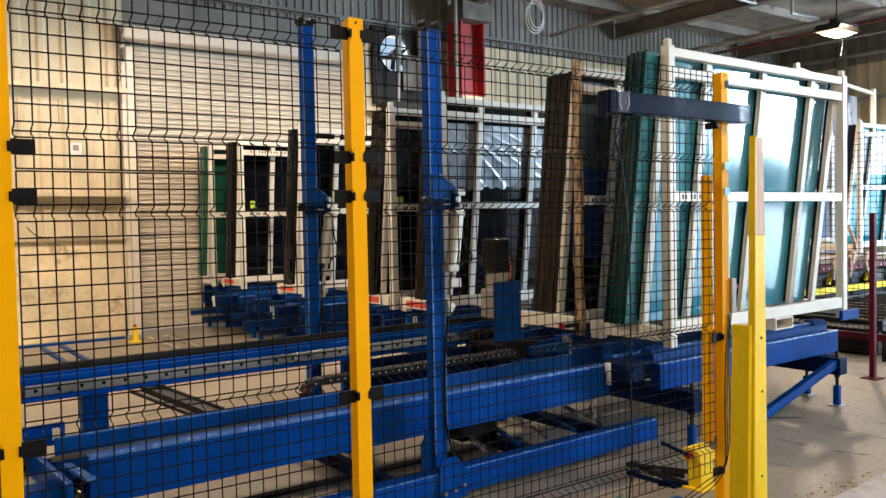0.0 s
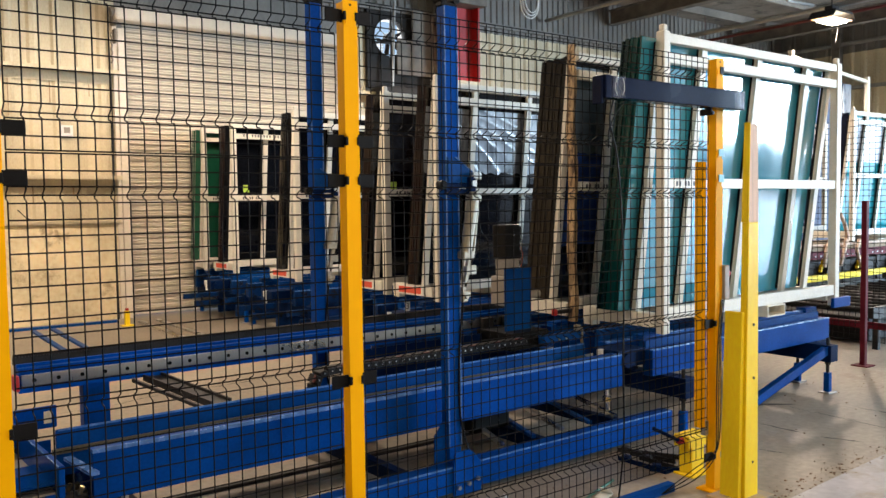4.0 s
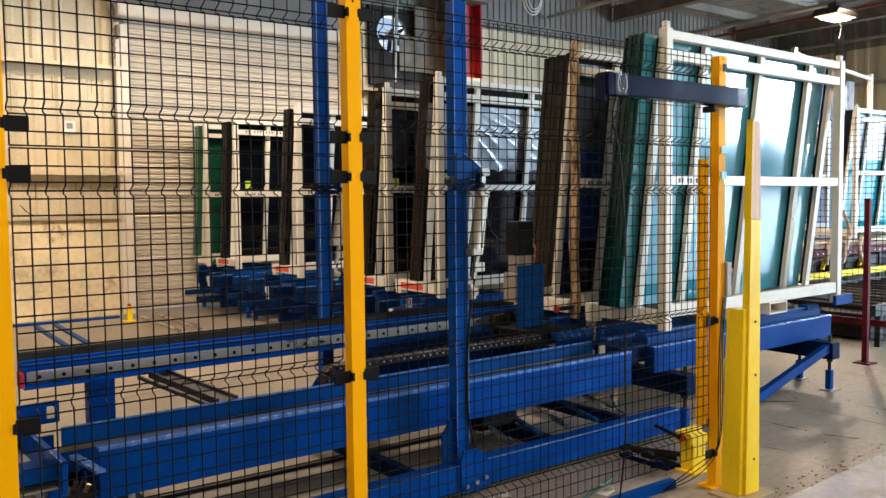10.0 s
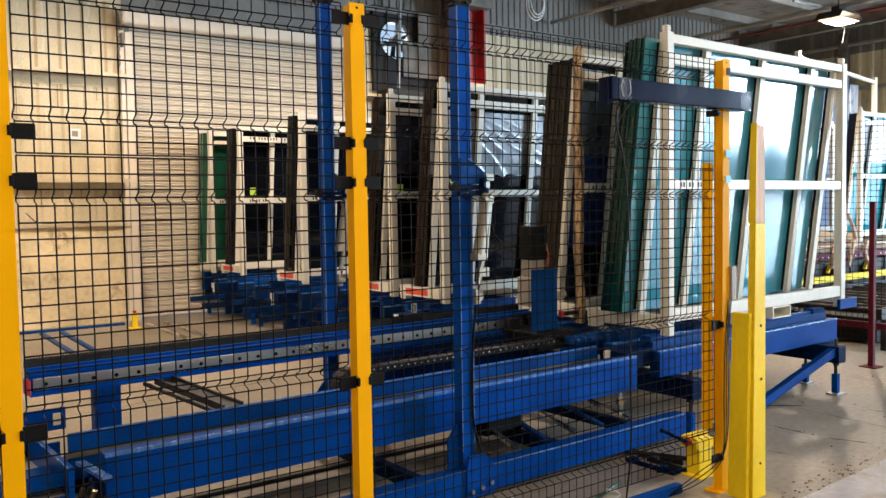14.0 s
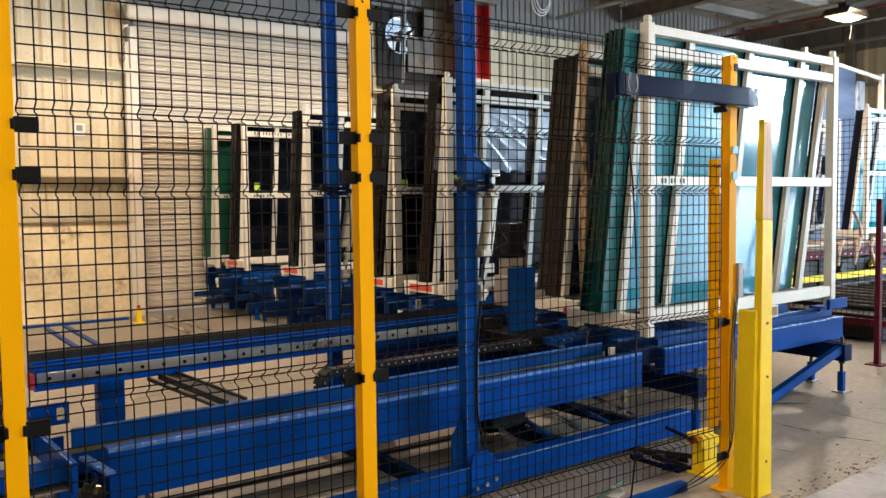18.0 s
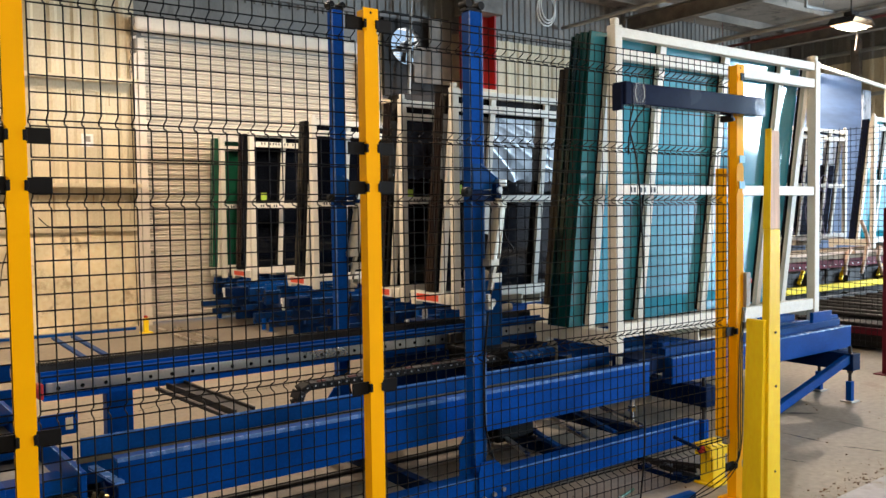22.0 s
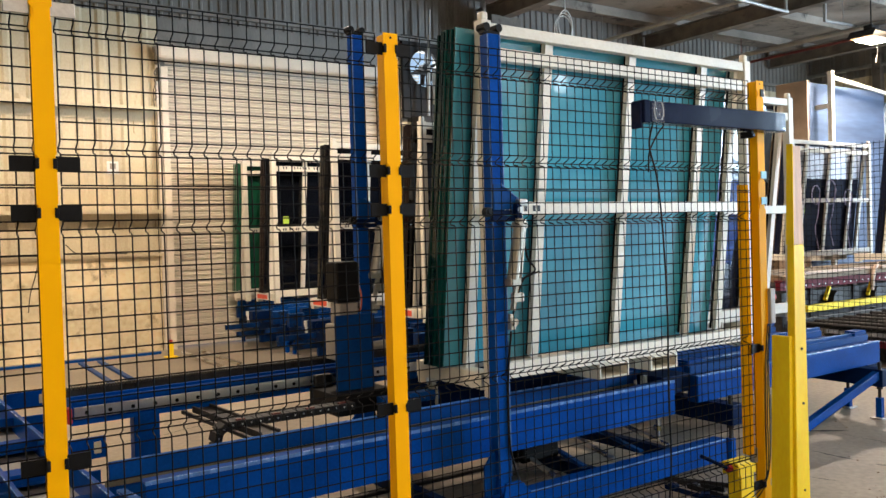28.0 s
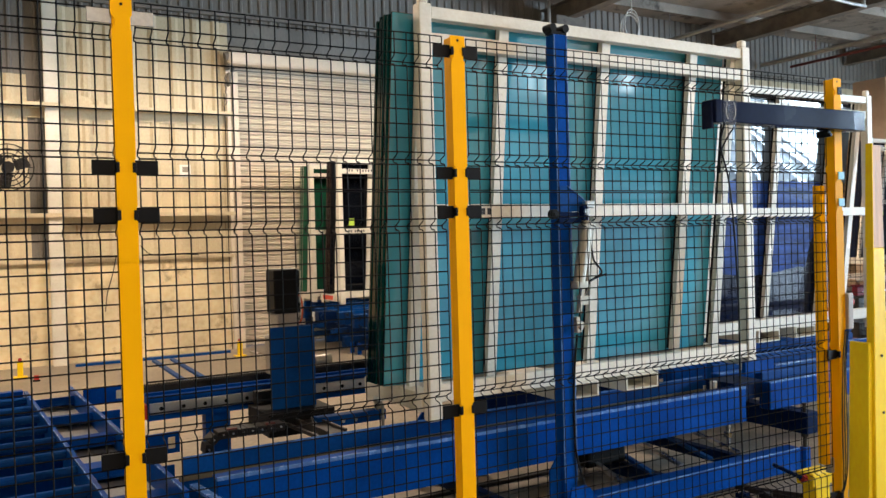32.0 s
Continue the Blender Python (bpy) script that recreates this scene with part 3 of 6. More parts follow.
for wx, ww, z0, z1 in SOUTH_WINDOWS:
    bx(bm, edge, wx - ww / 2, Y0 - 0.2, Y0, 0, ZC)
    bx(bm, wx - ww / 2, wx + ww / 2, Y0 - 0.2, Y0, 0, z0)
    bx(bm, wx - ww / 2, wx + ww / 2, Y0 - 0.2, Y0, z1, ZC)
    edge = wx + ww / 2
bx(bm, edge, X1 + 0.2, Y0 - 0.2, Y0, 0, ZC)
structure("wall_south", bm, M_SHEET, "beige factory wall with narrow daylight windows", "wall")
bm = bmesh.new()
bx(bm, X0 - 0.2, X0, Y0, Y1 + 0.2, 0, ZC)
structure("wall_west", bm, M_SHEET, "beige factory wall", "wall")

# roof
bm = bmesh.new()
bx(bm, X0 - 0.2, X1 + 0.2, Y0 - 0.2, Y1 + 0.2, ZC, ZC + 0.2)
for k in range(15):
    y = Y1 - 0.9 - k * 1.55
    bx(bm, X0, X1, y - 0.03, y + 0.03, ZC - 0.17, ZC - 0.002)
structure("ceiling", bm, M_DECK, "dusty grey roof underside with purlins", "ceiling")
for x in (-1.3, 3.2, 7.7, 12.2, 16.7):
    bm = bmesh.new()
    bx(bm, x - 0.1, x + 0.1, Y0, Y1 - 0.05, ZC - 0.5, ZC - 0.48)
    bx(bm, x - 0.1, x + 0.1, Y0, Y1 - 0.05, ZC - 0.2, ZC - 0.18)
    bx(bm, x - 0.008, x + 0.008, Y0, Y1 - 0.05, ZC - 0.48, ZC - 0.2)
    structure("roof_beam", bm, M_BEAM, "dusty steel roof beam", "beam")
for x, z, r, m in ((10.2, 5.35, 0.04, M_PIPE), (14.6, 5.3, 0.03, M_DRED), (13.6, 5.25, 0.05, M_PIPE)):
    bm = bmesh.new()
    rod(bm, (x, Y0, z), (x, Y1 - 0.1, z), r, 10)
    for y in (-6, 0, 3, 6, 9):
        rod(bm, (x, y, z), (x, y, ZC), 0.008, 6)
    tagged(part("pipe", bm, m), "ceiling pipe on hanger rods", "pipe", "", "structure")
for pts in ([(8.3, 5.36, 5.2), (9.6, 5.42, 5.2), (10.95, 5.5, 5.2), (11.0, 5.5, 5.24), (11.0, 5.5, 5.6), (11.0, 5.5, 6.0)],
            [(12.25, 5.55, 6.0), (12.25, 5.55, 5.6), (12.25, 5.55, 5.24), (12.3, 5.55, 5.2), (13.0, 5.5, 5.2)]):
    c = tube("conduit", pts, 0.028, M_PIPE)
    tagged(c, "galvanised lamp conduit under the roof", "conduit", "", "structure")
bm = bmesh.new()
for k in range(3):
    n = 20
    pts = [Vector((8.85 + (0.17 + 0.03 * k) * math.cos(2 * math.pi * i / n) + 0.02 * k, 8.6 + 0.05 * k, 5.42 - 0.04 * k + 0.28 * math.sin(2 * math.pi * i / n))) for i in range(n + 1)]
    for a, b in zip(pts, pts[1:]):
        rod(bm, a, b, 0.012, 6)
rod(bm, (8.85, 8.6, 5.62), (8.85, 8.6, ZC), 0.01, 6)
tagged(part("cable_coil", bm, M_WHITE), "coil of white cable hung from the roof", "cable coil")


def high_bay(x, y, z, cord=False):
    t = thing("high_bay_lamp", x, y, z, "industrial high-bay lamp, glowing warm white", "lamp", "high-bay lamps under the roof")
    bm = bmesh.new()
    poly(bm, [(-0.4, 0.0), (-0.3, 0.11), (0.3, 0.11), (0.4, 0.0), (0.385, -0.004), (0.29, 0.095), (-0.29, 0.095), (-0.385, -0.004)], -0.24, 0.24)
    bx(bm, -0.3, 0.3, -0.235, 0.235, 0.112, 0.134)
    part("reflector", bm, M_IRON, t, "dark dusty lamp housing")
    bm = bmesh.new()
    for y0, y1 in ((-0.2, -0.16), (0.16, 0.2)):
        bx(bm, -0.36, 0.36, y0, y1, -0.012, 0.006, 0.004)
    for x0, x1 in ((-0.36, -0.28), (0.28, 0.36)):
        bx(bm, x0, x1, -0.158, 0.158, -0.012, 0.006, 0.004)
    part("rim", bm, M_RIM, t, "warm glowing rim of the lamp glass")
    bm = bmesh.new()
    bx(bm, -0.277, 0.277, -0.155, 0.155, -0.05, 0.0, 0.02)
    part("lens", bm, M_LAMP, t, "glowing lamp glass")
    bm = bmesh.new()
    rod(bm, (0, 0, 0.13), (0, 0, ZC - z), 0.012, 8)
    bx(bm, -0.12, 0.12, -0.08, 0.08, 0.135, 0.25, 0.01)
    part("hanger", bm, M_IRON, t, "dark hanger rod and gear box")
    if cord:
        tube("cord", [(0.34, 0.1, -0.02), (0.4, 0.1, -0.12), (0.37, 0.1, -0.25), (0.33, 0.1, -0.36)], 0.004, M_CREAM, t, "dangling cord")
    return t


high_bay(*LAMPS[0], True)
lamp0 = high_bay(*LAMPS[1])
# housings of the added fill lamps, all out of view
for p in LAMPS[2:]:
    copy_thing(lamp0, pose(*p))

# ---------------------------------------------------------------- safety fence
POST_H = 2.39
NOTCH = (0.2, 0.945, 1.715, 1.865, 2.335)
CX = 2.305
fence = thing("safety_fence", 0, 0, 0, "safety fence of orange-yellow posts and black wire mesh", "fence")


def fence_post(x):
    pts = [(-0.03, 0.01)]
    for z in NOTCH[:-1]:
        pts += [(-0.03, z - 0.024), (-0.021, z - 0.016), (-0.021, z + 0.016), (-0.03, z + 0.024)]
    pts += [(-0.03, 2.29), (-0.02, 2.305), (-0.02, 2.325), (-0.032, 2.34), (-0.032, POST_H), (0.032, POST_H), (0.032, 2.34), (0.02, 2.325), (0.02, 2.305), (0.03, 2.29)]
    for z in NOTCH[:-1][::-1]:
        pts += [(0.03, z + 0.024), (0.021, z + 0.016), (0.021, z - 0.016), (0.03, z - 0.024)]
    pts += [(0.03, 0.01)]
    bm = bmesh.new()
    poly(bm, pts, -0.03, -0.026)
    bx(bm, -0.028, 0.028, -0.026, 0.03, 0.01, POST_H - 0.004, 0.003)
    p = part("post", bm, M_YEL, fence, "orange-yellow painted square post", at=pose(x, 0, 0))
    bm = bmesh.new()
    bx(bm, -0.075, 0.075, -0.06, 0.06, 0, 0.01, 0.002)
    part("base_plate", bm, M_YEL, p)
    bm = bmesh.new()
    rod(bm, (0, -0.031, 2.372), (0, -0.0298, 2.372), 0.005, 10)
    part("bolt_hole", bm, M_BLK, p)
    return p


bm = bmesh.new()
bx(bm, 0.0, 0.072, -0.017, -0.009, -0.024, 0.024, 0.002)
bx(bm, -0.008, 0.004, -0.034, -0.009, -0.016, 0.016, 0.002)
clip_r = mesh_of(bm, "mesh_clip", M_BLK)
bm = bmesh.new()
bx(bm, -0.072, 0.0, -0.017, -0.009, -0.024, 0.024, 0.002)
bx(bm, -0.004, 0.008, -0.034, -0.009, -0.016, 0.016, 0.002)
clip_l = mesh_of(bm, "mesh_clip", M_BLK)
for x in (-3.53, -1.22, 0.0, CX):
    p = fence_post(x)
    for z in NOTCH:
        if not (x < -1 and z > 2.3) and not (x > 2 and z > 1):
            share("mesh_clip", clip_l, p, pose(-0.027, 0, z - 0.004), "black plastic mesh clip")
        if x < 2 and not (x < -1 and z > 2.3):
            share("mesh_clip", clip_r, p, pose(0.027, 0, z - 0.004), "black plastic mesh clip")
    if x > 2:
        bm = bmesh.new()
        bx(bm, 0.0, 0.0305, -0.0345, -0.0302, 2.305, 2.345, 0.001)
        part("end_clip", bm, M_BLK, p, "black clip in the post head")
    if -2 < x < -1:
        for sx in (-1, 1):
            bm = bmesh.new()
            bx(bm, min(0.027 * sx, 0.1 * sx), max(0.027 * sx, 0.1 * sx), -0.016, -0.008, 2.312, 2.358, 0.002)
            part("mesh_clip", bm, M_PIPE, p, "bare metal mesh clip")


def strand(bm, pts, r, side):
    """A square wire through points."""
    rings = []
    for i, p in enumerate(pts):
        a = Vector(pts[max(i - 1, 0)])
        b = Vector(pts[min(i + 1, len(pts) - 1)])
        d = (b - a).normalized()
        s = Vector(side)
        u = d.cross(s).normalized()
        rings.append([bm.verts.new(Vector(p) + s * (r * c) + u * (r * e)) for c, e in ((1, 0), (0, 1), (-1, 0), (0, -1))])
    for a, b in zip(rings, rings[1:]):
        for k in range(4):
            bm.faces.new((a[k], a[(k + 1) % 4], b[(k + 1) % 4], b[k]))


WIRE_R = 0.0025


def upright_wire(z0, z1, folds):
    bm = bmesh.new()
    pts = [(0, 0, 0)]
    for f in folds:
        zf = f - z0
        pts += [(0, 0, zf - 0.022), (0, 0.006, zf - 0.017), (0, 0.032, zf - 0.012), (0, 0.036, zf - 0.006), (0, 0.034, zf + 0.003), (0, 0.004, zf + 0.016), (0, 0, zf + 0.022)]
    pts.append((0, 0, z1 - z0))
    strand(bm, pts, WIRE_R, (1, 0, 0))
    return mesh_of(bm, "vertical_wire", M_WIRE)


def spaced(a, b, n):
    return [a + (b - a) * k / n for k in range(1, n)]


def fence_panel(x0, x1, n, z0, z1, folds, levels, upright):
    w, h = x1 - x0, z1 - z0
    bm = bmesh.new()
    strand(bm, [(0, 0.003, h), (w, 0.003, h)], WIRE_R, (0, 0, 1))
    t = part("mesh_panel", bm, M_WIRE, fence, "black welded wire mesh panel with pressed folds", at=pose(x0, 0, z0))
    for k in range(n + 1):
        share("vertical_wire", upright, t, pose(k * w / n, 0, 0))
    bm = bmesh.new()
    strand(bm, [(0, 0, 0), (w, 0, 0)], WIRE_R, (0, 0, 1))
    level = mesh_of(bm, "horizontal_wire", M_WIRE)
    for z in levels:
        share("horizontal_wire", level, t, pose(0, 0.0035, z - z0))
    for f in folds:
        share("horizontal_wire", level, t, pose(0, 0.034, f - z0))


LOW, HIGH = (0.19, 1.789, (0.33, 0.993, 1.66)), (1.797, 2.39, (1.914, 2.285))
LOW_Z = [1.736, 1.686, 1.635] + spaced(1.635, 1.02, 12) + [1.02, 0.965] + spaced(0.965, 0.36, 11) + [0.36, 0.305, 0.25, 0.19]
HIGH_Z = [2.362, 2.311, 2.263, 2.21, 2.154, 2.102, 2.046, 1.994, 1.94, 1.892, 1.84, 1.797]
low_wire, high_wire = upright_wire(*LOW), upright_wire(*HIGH)
for a, b, n in ((-3.51, -1.248, 44), (-1.175, -0.053, 22), (0.055, 2.2465, 45)):
    fence_panel(a, b, n, *LOW, LOW_Z, low_wire)
    fence_panel(a, b, n, *HIGH, HIGH_Z, high_wire)

# yellow end bar of the lower panel, control station, cables on the end post
bm = bmesh.new()
bx(bm, -0.022, 0.022, -0.012, 0.03, 0.36, 1.83, 0.003)
part("end_bar", bm, M_YEL, fence, "short yellow bar on the mesh edge", at=pose(2.222, 0.022, 0))
bm = bmesh.new()
bx(bm, 0.0, 0.03, -0.012, 0.02, 0.31, 0.39, 0.003)
part("bar_bracket", bm, M_PIPE, fence, "grey bracket of the short bar", at=pose(2.245, 0.022, 0))
t = thing("control_station", CX + 0.033, -0.01, 1.07, "grey push-button station with a red emergency stop on the fence post", "control box")
bm = bmesh.new()
bx(bm, 0, 0.045, -0.035, 0.035, 0, 0.19, 0.005)
part("enclosure", bm, M_GREYBOX, t)
bm = bmesh.new()
rod(bm, (0.045, 0, 0.14), (0.066, 0, 0.14), 0.01, 12)
rod(bm, (0.066, 0, 0.14), (0.078, 0, 0.14), 0.02, 16)
part("stop_button", bm, M_RED, t, "red mushroom stop button")
for z in (0.04, 0.075, 0.105):
    bm = bmesh.new()
    rod(bm, (0.045, 0, z), (0.06, 0, z), 0.012, 12)
    part("button", bm, M_PIPE if z < 0.1 else M_BLUE, t)
for z in (1.72, 1.86):
    bm = bmesh.new()
    bx(bm, CX - 0.01, CX + 0.036, -0.036, -0.031, z, z + 0.04, 0.001)
    tagged(part("cable_clip", bm, M_TAGBLUE), "light blue cable clip on the fence post", "clip", "light blue clips on the end post")
for k, dx in enumerate((0.0, 0.012, -0.014)):
    c = tube("cable", [(CX + 0.03 + dx, -0.036, 1.07), (CX + 0.0 + dx, -0.038, 0.85), (CX - 0.005 + dx * 1.5, -0.038, 0.55), (CX - 0.012 + dx, -0.04, 0.3), (CX - 0.08, -0.05, 0.22 - 0.02 * k), (CX - 0.2, 0.0, 0.14 - 0.03 * k), (CX - 0.32, 0.1, 0.012)], 0.003, M_BLK)
    tagged(c, "black cable hanging down the fence post", "cable", "cables on the end post")

# sensor bar across the top of the fence
t = thing("sensor_bar", 1.29, -0.075, 2.108, "long dark blue sensor housing fixed along the fence top", "sensor bar")
bm = bmesh.new()
bx(bm, 0.06, 1.12, -0.04, 0.04, 0.0, 0.1, 0.006)
part("housing", bm, M_GLOSS, t, "glossy dark blue housing")
bm = bmesh.new()
bx(bm, 0.015, 0.058, -0.043, 0.043, -0.005, 0.103, 0.006)
bx(bm, 0.0, 0.0145, -0.03, 0.03, -0.03, 0.09, 0.004)
part("end_cap", bm, M_GLOSS, t, "dark navy end cap")
for k, (xa, xb) in enumerate(((0.065, 0.15), (1.02, 1.118))):
    bm = bmesh.new()
    rows = []
    ring = [(-0.0425, -0.002), (-0.0425, 0.03), (-0.0425, 0.07), (-0.0425, 0.1025), (0.0, 0.1025), (0.0425, 0.1025), (0.0425, 0.05), (0.0425, -0.002), (0.0, -0.002)]
    for i in range(13):
        x = xa + (xb - xa) * i / 12
        rows.append([bm.verts.new((x + 0.01 * noise.noise(Vector((k, y * 30, z * 30))), y * (1.02 + 0.08 * abs(noise.noise(Vector((x * 60, z * 25, k))))), z)) for y, z in ring])
    for p, q in zip(rows, rows[1:]):
        for i in range(len(ring)):
            j = (i + 1) % len(ring)
            bm.faces.new((p[i], p[j], q[j], q[i]))
    part("tape", bm, M_TAPE, t, "wrinkled clear tape round the housing")
for x in (0.088, 0.128):
    bm = bmesh.new()
    n = 14
    pts = [(x + 0.011 * math.sin(math.pi * i / n) * (-1 if x < 0.1 else 1) + 0.004 * noise.noise(Vector((i * 0.5, x * 90, 1))), -0.0475, 0.012 + 0.08 * i / n) for i in range(n + 1)]
    strand(bm, pts, 0.0025, (1, 0, 0))
    part("tape_fold", bm, M_WFILM, t, "white crease in the tape")
bm = bmesh.new()
bx(bm, 0.87, 0.895, 0.0, 0.07, -0.035, -0.001, 0.004)
rod(bm, (0.88, -0.012, -0.024), (0.88, 0.0, -0.024), 0.01, 10)
part("bracket", bm, M_BLK, t, "black mounting bracket")
c = tube("cable", [(1.40, -0.08, 2.105), (1.385, -0.07, 2.0), (1.46, -0.045, 1.85), (1.52, -0.02, 1.6), (1.545, -0.015, 1.2), (1.54, -0.015, 0.8), (1.55, -0.01, 0.4), (1.53, 0.02, 0.02)], 0.0045, M_BLK)
tagged(c, "thin black cable running down the mesh", "cable")
c = tube("cable", [(1.5, -0.06, 2.105), (1.45, -0.055, 2.05), (1.41, -0.045, 1.97), (1.42, -0.03, 1.88)], 0.004, M_BLK)
tagged(c, "short black cable below the sensor bar", "cable")

# timber and steel bollard beside the end post


def tapered(bm, lo, hi, bev=0.004):
    """A post whose section changes from lo to hi, each (x0, x1, y0, y1, z)."""
    vs = bmesh.ops.create_cube(bm, size=1)["verts"]
    for v in vs:
        x0, x1, y0, y1, z = hi if v.co.z > 0 else lo
        v.co = Vector((x1 if v.co.x > 0 else x0, y1 if v.co.y > 0 else y0, z))
    es = list({e for v in vs for e in v.link_edges})
    bmesh.ops.bevel(bm, geom=es, offset=bev, segments=2, affect="EDGES", profile=0.5)
    return bm


t = thing("bollard", 2.405, -0.175, 0, "tall yellow painted timber bollard, bare wood near the top", "bollard")
bm = bmesh.new()
tapered(bm, (-0.132, -0.008, -0.045, 0.005, 0.012), (-0.108, -0.016, -0.042, -0.002, 1.5))
part("post", bm, M_YEL2, t, "yellow painted timber")
bm = bmesh.new()
tapered(bm, (-0.106, -0.016, -0.042, -0.002, 1.5), (-0.095, -0.026, -0.04, -0.008, 2.02))
part("bare_top", bm, M_PINKWOOD, t, "bare pinkish wood")
bm = bmesh.new()
tapered(bm, (-0.112, -0.107, -0.044, 0.0, 1.5), (-0.101, -0.096, -0.042, -0.006, 2.03), 0.001)
part("side_paint", bm, M_YEL2, t, "yellow painted side board")
bm = bmesh.new()
tapered(bm, (-0.17, -0.139, -0.03, 0.085, 0.012), (-0.145, -0.118, -0.03, 0.075, 1.02))
part("stub_post", bm, M_YEL2, t, "short yellow side post")
bm = bmesh.new()
bx(bm, -0.24, 0.06, -0.1, 0.12, 0, 0.012, 0.002)
part("base_plate", bm, M_DUSTY, t, "dusty scuffed base plate")
for x, z in ((-0.06, 0.2), (-0.055, 0.66), (-0.06, 0.95)):
    bm = bmesh.new()
    rod(bm, (x, -0.048, z), (x, -0.041, z), 0.007, 8)
    part("bolt", bm, M_IRON, t)

# dirt, cracks and a paler slab on the floor
rnd = random.Random(5)
bm = bmesh.new()
vs = [bm.verts.new((x, y, 0.003)) for x, y in ((X0, -0.8), (2.4, -0.356), (3.72, -0.29), (X1, 0.4), (X1, Y0), (X0, Y0))]
bm.faces.new(vs[::-1])
bmesh.ops.recalc_face_normals(bm, faces=bm.faces[:])
for f in bm.faces:
    if f.normal.z < 0:
        f.normal_flip()
tagged(part("pavement", bm, M_PATCH), "paler grey concrete slab beside the fence", "floor", "", "structure")
bm = bmesh.new()
for k in range(700):
    s = rnd.random()
    e = abs(rnd.gauss(0, 0.06))
    x = 1.9 + 4.0 * s
    y = -0.356 + 0.05 * (x - 2.4) + 0.03 * math.sin(5 * s) + e * rnd.choice((1, 1, -0.5))
    if k > 560:
        x, y = rnd.uniform(1.3, 6.0), rnd.uniform(-0.35, 1.2)
    r = rnd.choice((0.002, 0.003, 0.003, 0.004, 0.006, 0.009))
    m = Matrix.Translation((x, y, r * 0.35)) @ Matrix.Rotation(rnd.random() * 3, 4, "Z") @ Matrix.Diagonal((r, r * rnd.uniform(0.4, 1), r * 0.5, 1))
    bmesh.ops.create_icosphere(bm, subdivisions=1, radius=1, matrix=m)
tagged(part("floor_debris", bm, M_DIRT), "trail of dry dirt and chips on the floor", "debris", "", "stuff")


def crack(a, b, w, wander):
    bm = bmesh.new()
    n = max(8, int(math.dist(a, b) / 0.05))
    row = []
    off = 0.0
    for k in range(n + 1):
        s = k / n
        off = off * 0.85 + rnd.uniform(-wander, wander)
        px, py = -(b[1] - a[1]) / math.dist(a, b), (b[0] - a[0]) / math.dist(a, b)
        ww = w * rnd.uniform(0.2, 1.0) * (0.3 + math.sin(math.pi * s))
        x, y = a[0] + (b[0] - a[0]) * s + px * off, a[1] + (b[1] - a[1]) * s + py * off
        row.append((bm.verts.new((x - px * ww, y - py * ww, 0.0035)), bm.verts.new((x + px * ww, y + py * ww, 0.0035))))
    for p, q in zip(row, row[1:]):
        bm.faces.new((p[0], q[0], q[1], p[1]))
    part("crack", bm, M_CRACK, bpy.data.objects["floor"], "dark crack in the concrete")


for a, b, w, wander in (((3.71, 0.6), (3.72, 0.3), 0.011, 0.004), ((3.73, 0.16), (3.83, -0.09), 0.012, 0.004), ((4.32, 0.75), (4.28, -0.25), 0.006, 0.003),
                        ((4.7, 0.4), (4.75, -0.2), 0.011, 0.004), ((3.15, 0.25), (3.2, 0.12), 0.008, 0.004), ((4.0, 1.1), (4.45, 0.75), 0.02, 0.006),
                        ((-0.4, 4.2), (2.4, 4.5), 0.008, 0.02), ((0.2, 2.9), (2.8, 2.7), 0.008, 0.02), ((0.9, 6.2), (2.6, 6.6), 0.008, 0.02)):
    crack(a, b, w, wander)

# ---------------------------------------------------------------- machine line
MACH = Matrix.Translation((0, 0.87, 0)) @ pose(0, 0, 0, 0, 0, 1.2)


def mthing(name, u, v, z, label, category, group=""):
    t = thing(name, 0, 0, 0, label, category, group)
    t.matrix_basis = MACH @ pose(u, v, z)
    return t


RL, RH, RZ = 2.50, 2.12, 0.68
LEAN0, LEAN1 = 0.29, 0.075


def lean_y(z):
    return LEAN0 + (LEAN1 - LEAN0) * (z - 0.14) / 1.91


bm = bmesh.new()
bx(bm, -0.01, 0.01, -0.001, 0.001, -0.017, 0.017)
stencil = mesh_of(bm, "stencil_mark", M_INK)


